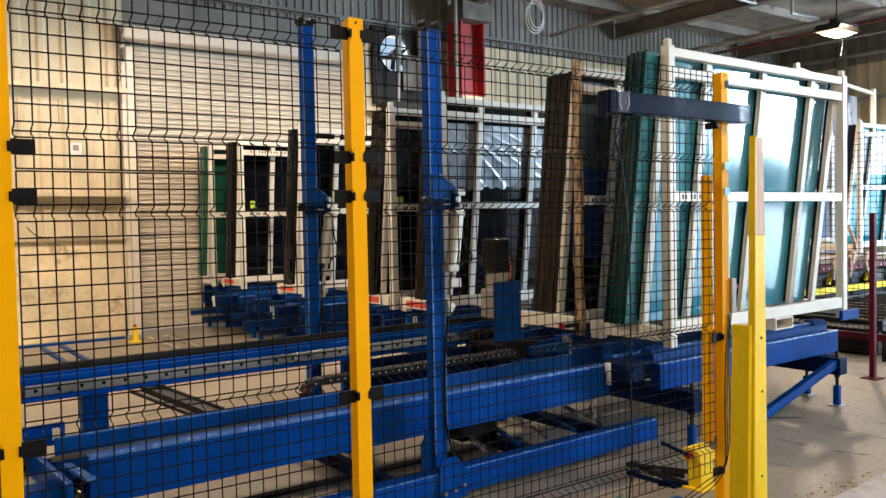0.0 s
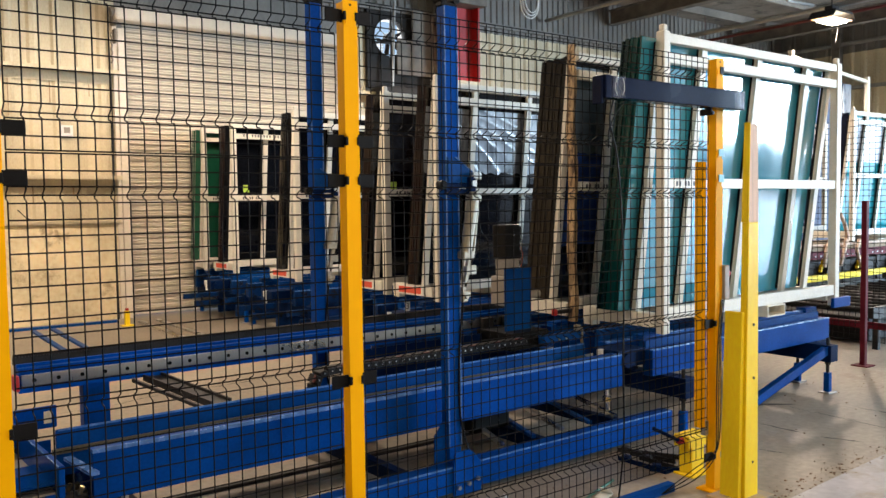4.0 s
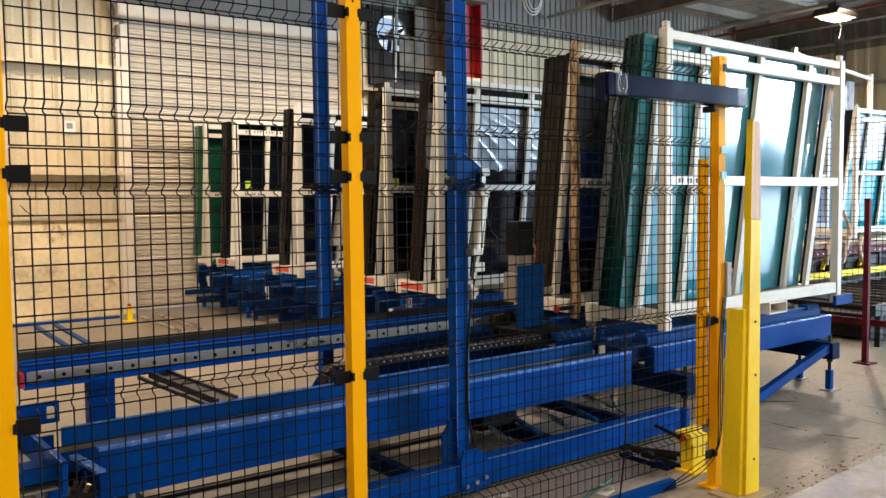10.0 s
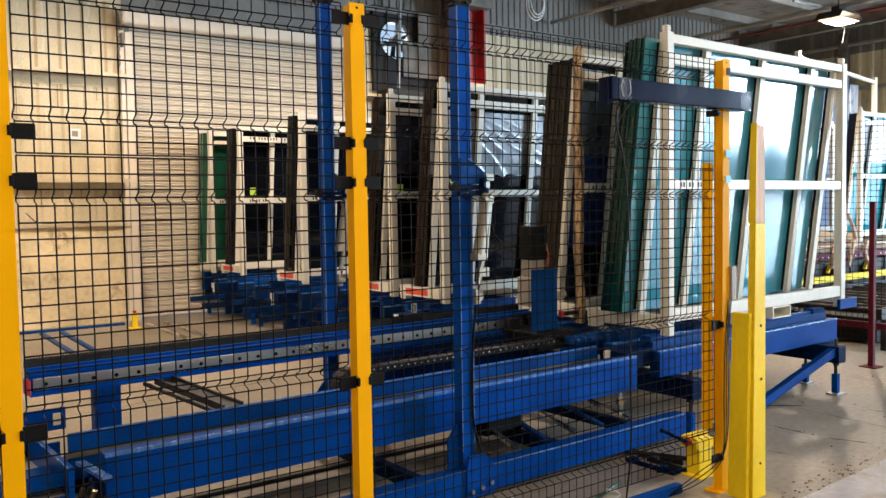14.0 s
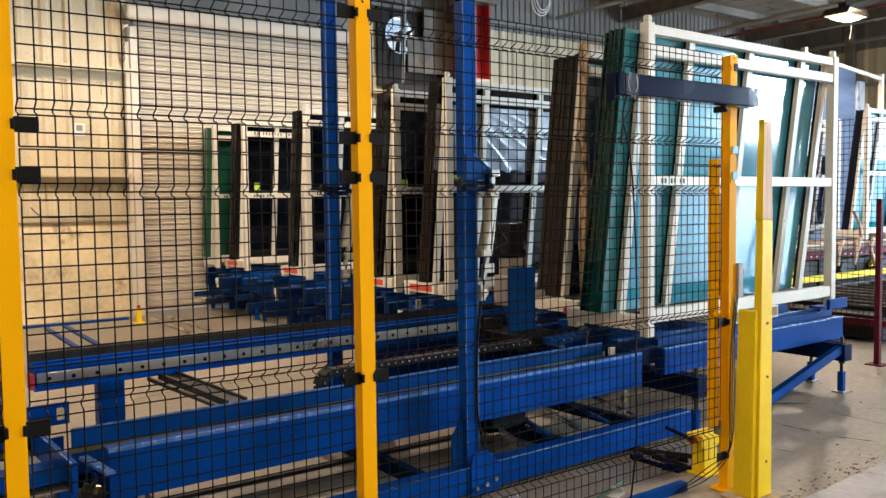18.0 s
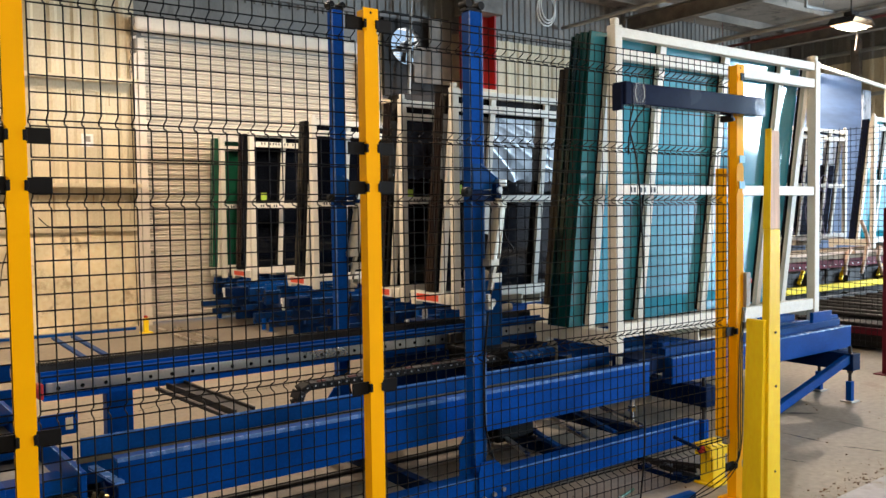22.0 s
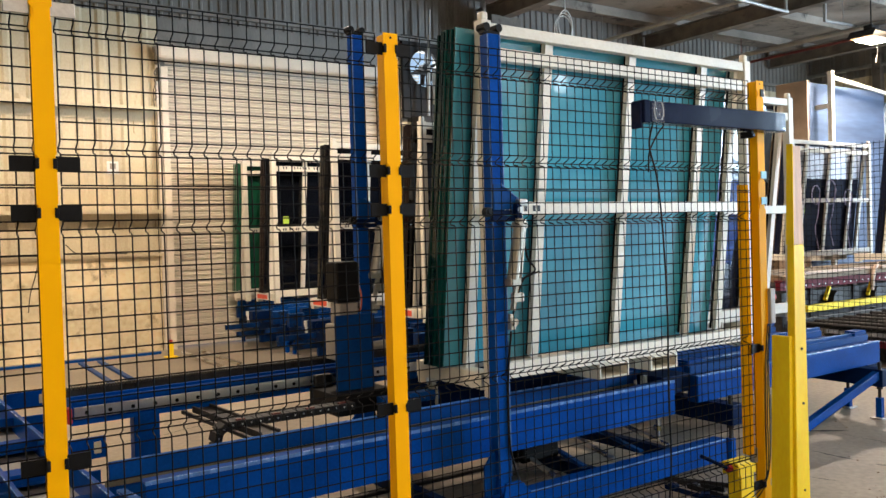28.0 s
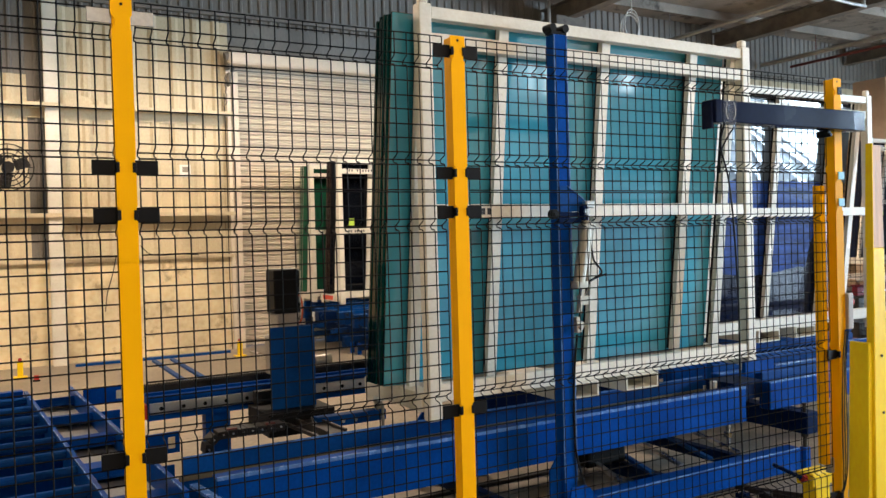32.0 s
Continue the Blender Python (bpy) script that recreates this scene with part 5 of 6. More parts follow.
    rod(bm, (u + 0.15, v - 0.062, zb + 0.0), (u + 0.15, v - 0.051, zb + 0.0), 0.017, 14)
    part("pivot_bolt", bm, M_STEEL, col, "bright pivot bolt")
    bm = bmesh.new()
    rod(bm, (u + 0.17, v - 0.03, zb - 0.05), (u + 0.105, v - 0.03, zb - 0.38), 0.033, 14)
    bx(bm, u + 0.07, u + 0.145, v - 0.06, v + 0.0, zb - 0.41, zb - 0.37, 0.006)
    bx(bm, u + 0.13, u + 0.2, v - 0.06, v + 0.0, zb - 0.1, zb - 0.065, 0.006)
    rod(bm, (u + 0.185, v - 0.05, zb - 0.08), (u + 0.14, v - 0.05, zb - 0.4), 0.008, 8)
    bar(bm, (u + 0.13, v - 0.03, zb - 0.41), (u + 0.10, v - 0.03, zb - 0.54), 0.02, 0.02, 0.002)
    bx(bm, u + 0.1, u + 0.17, v - 0.045, v - 0.015, zb - 0.5, zb - 0.45, 0.004)
    part("air_cylinder", bm, M_ALU, col, "pale aluminium air cylinder")
    bm = bmesh.new()
    rod(bm, (u + 0.18, v - 0.03, zb + 0.03), (u + 0.175, v - 0.03, zb - 0.05), 0.01, 10)
    bx(bm, u + 0.15, u + 0.21, v - 0.05, v - 0.01, zb + 0.02, zb + 0.06, 0.006)
    part("piston_rod", bm, M_STEEL, col, "bright piston rod with clevis")
    bm = bmesh.new()
    bx(bm, u + 0.085, u + 0.12, v - 0.03, v + 0.02, zb - 0.65, zb - 0.59, 0.006)
    rod(bm, (u + 0.12, v - 0.005, zb - 0.61), (u + 0.145, v - 0.005, zb - 0.61), 0.018, 12)
    rod(bm, (u + 0.105, v - 0.045, zb - 0.62), (u + 0.105, v - 0.03, zb - 0.62), 0.012, 10)
    bx(bm, u + 0.09, u + 0.115, v - 0.02, v + 0.01, zb - 0.59, zb - 0.565, 0.003)
    part("air_valve", bm, M_ALU, col, "small air valve with gauge")
    tube("hose", [(u + 0.19, v - 0.03, zb - 0.08), (u + 0.20, v - 0.04, zb - 0.25), (u + 0.25, v - 0.05, zb - 0.33), (u + 0.17, v - 0.04, zb - 0.38), (u + 0.13, v - 0.02, zb - 0.5), (u + 0.11, v - 0.01, zb - 0.6)], 0.006, M_BLK, col, "black air hose")
    tube("hose", [(u + 0.11, v - 0.035, zb - 0.4), (u + 0.2, v - 0.05, zb - 0.36), (u + 0.28, v - 0.05, zb - 0.34)], 0.006, M_BLK, col)
    tube("hose", [(u + 0.1, v - 0.01, zb - 0.66), (u + 0.075, v - 0.006, zb - 0.9), (u + 0.07, v - 0.006, 0.5), (u + 0.1, v - 0.01, 0.33), (u + 0.13, v - 0.03, 0.22)], 0.006, M_BLK, col)
    return col


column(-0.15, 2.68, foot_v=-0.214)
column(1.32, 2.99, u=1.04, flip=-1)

# pusher rail at the back of the car
bm = bmesh.new()
poly(bm, [(1.062, 0.655), (1.2, 0.655), (1.2, 0.785), (1.135, 0.785), (1.135, 0.8), (1.11, 0.8), (1.11, 0.785), (1.062, 0.785), (1.062, 0.765), (1.07, 0.755), (1.07, 0.685), (1.062, 0.675)], -0.85, 2.72)
for v in bm.verts:
    v.co = Vector((v.co.y, v.co.x, v.co.z))
bmesh.ops.recalc_face_normals(bm, faces=bm.faces[:])
rail = part("pusher_rail", bm, M_BLUE, car, "blue box rail of the pusher")
bm = bmesh.new()
bx(bm, -0.84, 2.70, 1.045, 1.06, 0.69, 0.752, 0.003)
guide = part("linear_guide", bm, M_STEEL, rail, "bright drilled linear guide")
bm = bmesh.new()
rod(bm, (0, 0, 0), (0, 0.004, 0), 0.011, 10)
hole = mesh_of(bm, "bolt_hole", M_BLK)
for k in range(30):
    share("bolt_hole", hole, rail, pose(-0.78 + k * 0.119, 1.0425, 0.72))
bm = bmesh.new()
bx(bm, -0.85, 2.7, 1.202, 1.232, 0.785, 0.822)
for k in range(236):
    u = -0.848 + k * 0.015
    bx(bm, u, u + 0.008, 1.19, 1.232, 0.822, 0.836)
part("toothed_rack", bm, M_IRON, rail, "dark toothed rack along the rail")
cpart("end_stop", M_RED, "red rubber end stop", (-0.875, -0.851, 1.04, 1.12, 0.67, 0.75))
for u in (-0.53, 1.2, 2.5):
    cpart("rail_leg", M_BLUE, "blue rail leg", (u, u + 0.14, 1.09, 1.18, 0.0, 0.655), (u - 0.03, u + 0.17, 1.06, 1.21, 0.0, 0.012))
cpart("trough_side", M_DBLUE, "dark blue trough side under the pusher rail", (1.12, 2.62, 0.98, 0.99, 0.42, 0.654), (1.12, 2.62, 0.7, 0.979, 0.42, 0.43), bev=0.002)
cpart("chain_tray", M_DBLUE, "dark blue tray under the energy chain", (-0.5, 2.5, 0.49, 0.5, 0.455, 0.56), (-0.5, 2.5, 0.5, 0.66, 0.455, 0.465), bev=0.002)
bm = bmesh.new()
bx(bm, -0.92, -0.74, 0.04, 0.42, 0.30, 0.31)
bx(bm, -0.92, -0.74, 0.41, 0.42, 0.31, 0.43)
tray = part("drip_tray", bm, M_IRON, car, "open black drip tray at the beam's end")
for x in (-0.932, -0.739):
    bm = bmesh.new()
    bx(bm, x, x + 0.011, 0.02, 0.43, 0.29, 0.44, 0.002)
    part("tray_side", bm, M_BLUELIT, tray, "scuffed pale blue tray side")
bm = bmesh.new()
rod(bm, (-0.9, 0.12, 0.36), (-0.76, 0.12, 0.36), 0.03, 14)
rod(bm, (-0.87, 0.2, 0.345), (-0.77, 0.24, 0.345), 0.022, 12)
part("chain_roller", bm, M_IRON, tray, "oily black roller")
for k, (x, y, z) in enumerate(((-0.87, 0.1, 0.4), (-0.8, 0.08, 0.405), (-0.83, 0.16, 0.4), (-0.79, 0.2, 0.385))):
    bm = bmesh.new()
    rod(bm, (x, y, z - 0.02), (x + 0.012, y - 0.01, z + 0.015), 0.011, 8)
    part("fitting", bm, M_BRASS, tray, "bright brass fitting")
bm = bmesh.new()
bar(bm, (-0.805, 0.24, 0.505), (-0.765, -0.05, 0.5), 0.035, 0.012, 0.002)
part("lever", bm, M_BLUELIT, car, "scuffed pale blue lever")

# pusher carriage
pusher = mthing("pusher_carriage", 2.4, 0, 0, "blue pusher carriage with a black servo motor on its rail", "pusher")


def ppart(name, material, label, *boxes, bev=0.005):
    bm = bmesh.new()
    for b in boxes:
        bx(bm, *b, bev)
    return part(name, bm, material, pusher, label)


ppart("front_plate", M_BLUE2, "flat blue front plate", (-0.13, 0.13, 0.78, 0.795, 0.665, 1.14))
ppart("side_plate", M_DBLUE, "", (0.115, 0.13, 0.796, 1.0, 0.7, 1.12))
ppart("gear_housing", M_GREYBOX, "grey cast gear housing", (-0.1, 0.05, 0.82, 0.98, 0.86, 1.08), (-0.07, 0.06, 0.83, 0.96, 1.08, 1.21), bev=0.012)
ppart("motor", M_BLK, "black servo motor", (-0.085, 0.06, 0.82, 0.97, 1.21, 1.46), bev=0.01)
ppart("carriage_base", M_BLK, "black carriage base with wipers", (-0.19, 0.19, 0.66, 1.038, 0.56, 0.685))
for a in (-0.16, 0.05):
    ppart("guide_shoe", M_IRON, "", (a, a + 0.11, 1.0, 1.04, 0.686, 0.76))
ppart("hook_arm", M_BLUE2, "blue hook arm with bright bolts", (0.05, 0.46, 0.56, 0.63, 0.595, 0.655))
ppart("hook", M_ALU, "pale hook bracket", (0.41, 0.445, 0.57, 0.62, 0.6555, 0.70), (0.43, 0.445, 0.55, 0.57, 0.56, 0.69))
for k in range(5):
    bm = bmesh.new()
    rod(bm, (0.12 + k * 0.075, 0.552, 0.62), (0.12 + k * 0.075, 0.56, 0.62), 0.009, 8)
    part("bolt", bm, M_STEEL, pusher)
bm = bmesh.new()
rod(bm, (0.14, 0.82, 0.93), (0.24, 0.82, 0.935), 0.028, 12)
part("air_cylinder", bm, M_ALU, pusher, "pale small air cylinder")
tube("cable", [(0.06, 0.83, 1.32), (0.075, 0.82, 1.26), (0.07, 0.815, 1.18), (0.05, 0.81, 1.15)], 0.005, M_ORANGE, pusher, "orange motor cable")
bm = bmesh.new()
bx(bm, 0.062, 0.068, 0.82, 0.85, 1.15, 1.45)
part("connector_strip", bm, M_STEEL, pusher, "bright metal connector strip")

# energy chain, link by link
CH_R, CH_P, CH_N, CH_Z = 0.075, 0.05, 48, 0.572
bm = bmesh.new()
bx(bm, -0.024, 0.024, 0.52, 0.62, -0.02, 0.02, 0.003)
rod(bm, (0, 0.515, 0.008), (0, 0.625, 0.008), 0.006, 6)
link = mesh_of(bm, "chain_link", M_CHAIN)
bm = bmesh.new()
rod(bm, (0, 0.511, 0.004), (0, 0.5145, 0.004), 0.005, 6)
pin = mesh_of(bm, "pin", M_STEEL)
bm = bmesh.new()
bx(bm, -0.024, 0.024, 0.53, 0.55, 0.0205, 0.028)
lead = mesh_of(bm, "lead", M_LEAD)
links = []
for k in range(CH_N):
    o = tagged(new("chain_link", link), "black plastic energy chain link on the transfer car", "chain link", "links of the pusher's energy chain")
    share("pin", pin, o, Matrix.Identity(4), "bright pin")
    if k % 4 == 1:
        share("lead", lead, o, Matrix.Identity(4), "dull red cable")
    links.append(o)


def chain_pose(k, up, dv):
    """The pose of link k when the pusher stands at up, on the machine line."""
    ul = 0.71 + 0.5 * (up - 2.475)
    s = k * CH_P + CH_P / 2
    top = up - 0.15 - ul
    if s < top:
        return MACH @ pose(up - 0.15 - s, dv, CH_Z + CH_R)
    s -= top
    if s < math.pi * CH_R:
        a = s / CH_R
        return MACH @ pose(ul - CH_R * math.sin(a), dv, CH_Z + CH_R * math.cos(a), 0, -math.degrees(a), 0)
    return MACH @ pose(ul + s - math.pi * CH_R, dv, CH_Z - CH_R, 0, -180, 0)


# ---------------------------------------------------------------- static roller table at the fence's other end
t = mthing("roller_table", -1.22, 0.0, 0, "blue steel ladder frame of a roller table", "roller table")
t.matrix_basis = MACH @ pose(-1.22, 0, 0, 0, 0, 2.2)
TABLE_W = 0.29
for u in (0.0, TABLE_W):
    bm = bmesh.new()
    bx(bm, u - 0.012, u + 0.012, -0.15, 2.95, 0.47, 0.6, 0.003)
    sb = part("side_beam", bm, M_BLUE, t)
    bm = bmesh.new()
    bx(bm, u - 0.013, u - 0.008, -0.15, 2.95, 0.597, 0.602, 0.001)
    part("worn_edge", bm, M_BLUELIT, sb, "pale worn top edge with painted glint")
for v, deep in ((-0.1, 0.3), (0.55, 0.32), (1.25, 0.3), (1.95, 0.3), (2.66, 0.28)):
    bm = bmesh.new()
    bx(bm, 0.013, TABLE_W - 0.013, v, v + deep, 0.515, 0.527, 0.003)
    bx(bm, 0.013, TABLE_W - 0.013, v, v + 0.012, 0.5275, 0.575, 0.002)
    part("rung", bm, M_BLUE, t, "wide blue cross plate")
bm = bmesh.new()
bx(bm, 0.013, TABLE_W - 0.013, -0.1, 2.9, 0.478, 0.486)
part("floor_pan", bm, M_PIPE, t, "grey sheet pan")
for k in range(9):
    bm = bmesh.new()
    v = -0.1 + k * 0.36
    rod(bm, (-2.2, v, 0.56), (-0.013, v, 0.56), 0.025, 12)
    part("roller", bm, M_BLUE2, t, "long blue roller")
    bm = bmesh.new()
    bx(bm, -2.2, -0.013, v + 0.1, v + 0.15, 0.44, 0.52, 0.004)
    part("frame_bar", bm, M_BLUE, t)
bm = bmesh.new()
bx(bm, -2.2, -0.013, 2.97, 3.05, 0.46, 0.6, 0.005)
part("back_beam", bm, M_BLUE, t, "blue back beam")
for v, du in ((0.78, -0.05), (2.45, 0.014)):
    bm = bmesh.new()
    bx(bm, TABLE_W + 0.013, 0.56 + du, v, v + 0.012, 0.53, 0.64, 0.002)
    b = part("end_bracket", bm, M_BLUE, t)
    bm = bmesh.new()
    bx(bm, TABLE_W + 0.013, 0.5 + du, v - 0.12, v - 0.108, 0.30, 0.5, 0.002)
    part("lower_bracket", bm, M_BLUE, t)
    bm = bmesh.new()
    bx(bm, 0.5 + du, 0.535 + du, v - 0.003, v - 0.0005, 0.555, 0.615, 0.001)
    part("slot", bm, M_SHEET, b, "oblong slot")
for u in (0.0, TABLE_W, -2.1):
    for v in (0.0, 2.5):
        bm = bmesh.new()
        bx(bm, u - 0.035, u + 0.035, v - 0.035, v + 0.035, 0, 0.47, 0.003)
        part("leg", bm, M_BLUE, t)

# ---------------------------------------------------------------- things on the floor
t = thing("sensor_stand", 2.44, 0.24, 0, "small yellow sensor stand with a red cap on the floor", "sensor stand")
bm = bmesh.new()
bx(bm, -0.09, 0.09, -0.07, 0.07, 0, 0.012, 0.002)
bx(bm, -0.06, 0.06, -0.04, 0.05, 0.012, 0.17, 0.005)
bx(bm, -0.1, 0.09, -0.05, 0.06, 0.17, 0.245, 0.008)
part("housing", bm, M_YEL2, t, "yellow housing")
bm = bmesh.new()
rod(bm, (-0.13, 0, 0.215), (-0.1, 0, 0.215), 0.02, 14)
part("cap", bm, M_RED, t, "red cap")
bm = bmesh.new()
rod(bm, (-0.24, 0.1, 0.29), (-0.13, 0, 0.22), 0.011, 10)
part("lead", bm, M_DBLUE, t, "thick dark lead")
for k, (x, y, a, ln, wd) in enumerate(((2.53, 0.61, -62, 0.44, 0.03), (2.31, 0.5, -88, 0.36, 0.026), (2.41, 0.45, -90, 0.3, 0.022), (2.35, 0.36, -45, 0.2, 0.03), (2.46, 0.55, -74, 0.3, 0.012))):
    bm = bmesh.new()
    bx(bm, -ln / 2, ln / 2, -wd, -wd + 0.006, 0.0, 0.03, 0.001)
    bx(bm, -ln / 2, ln / 2, -wd + 0.0065, wd, 0.0, 0.006, 0.001)
    bx(bm, -ln / 2 + 0.02, -ln / 2 + 0.07, -wd + 0.008, wd, 0.0065, 0.035, 0.003)
    ob = part("floor_guide", bm, (M_IRON, M_DBLUE)[k % 2], None)
    ob.matrix_basis = pose(x, y, 0.0005 * k, 0, 0, a)
    tagged(ob, "dark steel guide bar lying on the floor", "guide bar", "guide bars on the floor")
bm = bmesh.new()
bx(bm, -1.6, 2.3, 1.69, 1.72, 0, 0.022, 0.003)
tagged(part("floor_track", bm, M_IRON), "dark steel track across the floor under the car", "floor track", "floor tracks")
bm = bmesh.new()
bx(bm, -1.6, 2.3, 1.48, 1.66, 0, 0.006, 0.002)
tagged(part("floor_track", bm, M_BOARD), "flat dusty steel strip on the floor under the car", "floor track", "floor tracks")
bm = bmesh.new()
bx(bm, 1.45, 2.1, 0.1, 0.15, 0, 0.05, 0.004)
tagged(part("kick_bar", bm, M_BLUE), "blue kick bar on the floor behind the fence", "kick bar")
c = tube("hose", [(1.0, 0.2, 0.012), (1.2, 0.22, 0.012), (1.45, 0.25, 0.012), (1.7, 0.34, 0.012), (1.95, 0.42, 0.012)], 0.008, mat("green_hose", (0.03, 0.16, 0.10), 0.5))
tagged(c, "thin green hose on the floor", "hose")
for x, y, s in ((1.52, 8.87, 1.0), (-1.28, 8.8, 1.0)):
    t = thing("yellow_marker", x, y, 0, "small yellow floor marker post with a red top", "marker post", "yellow marker posts by the wall")
    bm = bmesh.new()
    bx(bm, -0.033, 0.033, -0.03, 0.03, 0, 0.21, 0.006)
    bx(bm, -0.08, 0.08, -0.07, 0.07, 0, 0.015, 0.004)
    part("post", bm, M_YEL2, t)
    bm = bmesh.new()
    bx(bm, -0.022, 0.022, -0.02, 0.02, 0.21, 0.245, 0.008)
    part("cap", bm, M_RED, t, "red cap")
bm = bmesh.new()
bx(bm, -0.6, 1.5, 9.3, 9.36, 0, 0.035, 0.004)
tagged(part("floor_rail", bm, M_BLUE2), "blue floor rail along the wall", "floor rail", "blue floor rails")
for x in (0.38, 0.62, 1.75, 2.0):
    bm = bmesh.new()
    bx(bm, x - 0.03, x + 0.03, 7.0, 9.1, 0, 0.03, 0.004)
    tagged(part("floor_rail", bm, M_BLUE2 if x < 1 else M_STEEL), "low floor rail across the hall", "floor rail", "blue floor rails")
bm = bmesh.new()
bx(bm, 0.93, 1.09, Y1 - 0.055, Y1 - 0.037, 2.62, 2.80)
n = part("wall_notice", bm, M_WHITE, None)
tagged(n, "white paper notice on the wall", "notice")
bm = bmesh.new()
bx(bm, 0.97, 1.05, Y1 - 0.058, Y1 - 0.056, 2.69, 2.77)
part("print", bm, M_GREYBOX, n, "grey printed block")

for x, y, a, w in ((1.74, 0.3, 20, 0.05), (1.27, 0.6, -30, 0.03), (1.18, 0.62, 10, 0.025)):
    bm = bmesh.new()
    poly(bm, [(-w, 0.0), (w, 0.0), (w, 0.002), (0.2 * w, 0.8 * w), (0.1 * w, 0.8 * w), (0.85 * w, 0.003), (-w, 0.002)], -w * 0.7, w * 0.7)
    ob = part("paper_scrap", bm, M_WHITE, None)
    ob.matrix_basis = pose(x, y, 0.001, 0, 0, a)
    tagged(ob, "folded white paper scrap on the floor", "paper scrap", "paper scraps on the floor")

t = thing("marker_box", -1.12, 8.35, 0, "small red box with a black foot on the floor", "marker box")
bm = bmesh.new()
bx(bm, -0.04, 0.04, -0.035, 0.035, 0, 0.02, 0.004)
part("foot", bm, M_BLK, t, "black foot")
bm = bmesh.new()
bx(bm, -0.028, 0.028, -0.025, 0.025, 0.021, 0.075, 0.006)
part("body", bm, M_RED, t, "red body")

# pedestal fan by the column on the far wall
t = thing("drum_fan", -1.33, 9.1, 2.22, "dark round wall fan in a wire cage", "fan")
bm = bmesh.new()
for r in (0.30, 0.24, 0.18, 0.13):
    n = 24
    for k in range(n):
        a, b = 2 * math.pi * k / n, 2 * math.pi * (k + 1) / n
        rod(bm, (r * math.cos(a), 0, 0.45 + r * math.sin(a)), (r * math.cos(b), 0, 0.45 + r * math.sin(b)), 0.008, 5)
for k in range(12):
    a = math.pi * k / 6
    rod(bm, (0.1 * math.cos(a), 0, 0.45 + 0.1 * math.sin(a)), (0.30 * math.cos(a), 0, 0.45 + 0.30 * math.sin(a)), 0.006, 5)
part("cage", bm, M_IRON, t, "dark wire cage")
bm = bmesh.new()
rod(bm, (0, -0.05, 0.45), (0, 0.25, 0.45), 0.075, 16)
bx(bm, -0.05, 0.05, 0.2, 0.6, 0.35, 0.45)
part("motor", bm, M_IRON, t, "dark motor on a wall arm")
for k in range(3):
    bm = bmesh.new()
    a = radians(20 + 120 * k)
    bar(bm, (0.08 * math.cos(a), 0.06, 0.45 + 0.08 * math.sin(a)), (0.26 * math.cos(a), 0.1, 0.45 + 0.26 * math.sin(a)), 0.14, 0.006, up=(0.2, 1, 0.1))
    part("blade", bm, M_IRON, t)

for pts, lab in (([(0.33, 9.62, 1.62), (0.45, 9.62, 1.5), (0.6, 9.61, 1.47), (0.9, 9.62, 1.475), (1.15, 9.61, 1.46)], "dark cable lying along the wall ledge"),
                 ([(0.0, 9.63, 1.46), (-0.06, 9.63, 1.2), (-0.13, 9.64, 0.95), (-0.16, 9.65, 0.7)], "thin dark cable hanging down the wall"),
                 ([(-0.6, 9.62, 1.47), (-0.3, 9.61, 1.475), (0.05, 9.62, 1.465)], "dark cable lying along the wall ledge"),
                 ([(1.63, 9.69, 0.0), (1.62, 9.69, 1.4), (1.63, 9.69, 2.6), (1.62, 9.69, 3.9)], "dark conduit beside the shutter")):
    c = tube("wall_cable", pts, 0.007, M_IRON)
    tagged(c, lab, "cable", "cables on the far wall")
bm = bmesh.new()
poly(bm, [(-0.62, 3.6), (-0.05, 3.6), (-0.2, 3.68), (-0.62, 3.76)], 9.56, 9.572)
tagged(part("bent_flashing", bm, M_SHEET), "bent strip of flashing on the wall girt", "flashing")
rs = random.Random(8)
for k in range(9):
    bm = bmesh.new()
    x = -0.5 + k * 0.26
    z0, zl = (3.4, rs.uniform(0.15, 0.5)) if k % 2 else (1.95, rs.uniform(0.1, 0.35))
    bx(bm, x, x + rs.uniform(0.008, 0.022), Y1 - 0.0335, Y1 - 0.0325, z0 - zl, z0)
    part("rust_streak", bm, M_RUST, wall_n, "rust streak below the girt")

# ---------------------------------------------------------------- the far side, beyond the table
t = thing("barrier_post", 6.35, 1.18, 0, "dark maroon steel barrier post", "barrier post")
bm = bmesh.new()
bx(bm, -0.025, 0.025, -0.025, 0.025, 0.01, 1.6, 0.004)
bx(bm, -0.08, 0.08, -0.08, 0.08, 0, 0.01)
part("tube", bm, M_MAROON, t)
t = thing("mesh_barrier", 6.9, -0.2, 0, "black wire mesh barrier with maroon rails", "mesh barrier")
bm = bmesh.new()
for k in range(111):
    strand(bm, [(0, k * 0.06, 0.15), (0, k * 0.06, 2.45)], 0.0028, (1, 0, 0))
for k in range(39):
    strand(bm, [(0, 0, 0.15 + k * 0.06), (0, 6.6, 0.15 + k * 0.06)], 0.0028, (0, 0, 1))
tagged(part("wire_mesh", bm, M_WIRE, t, "black wire mesh"), kind="stuff")
bm = bmesh.new()
bx(bm, 0.01, 0.04, 0, 6.6, 0.28, 0.35)
part("rail", bm, M_MAROON, t, "maroon bottom rail")
for y in (0.0, 6.6):
    bm = bmesh.new()
    bx(bm, 0.006, 0.046, y - 0.02, y + 0.02, 0, 2.45, 0.003)
    part("post", bm, M_BLK, t)

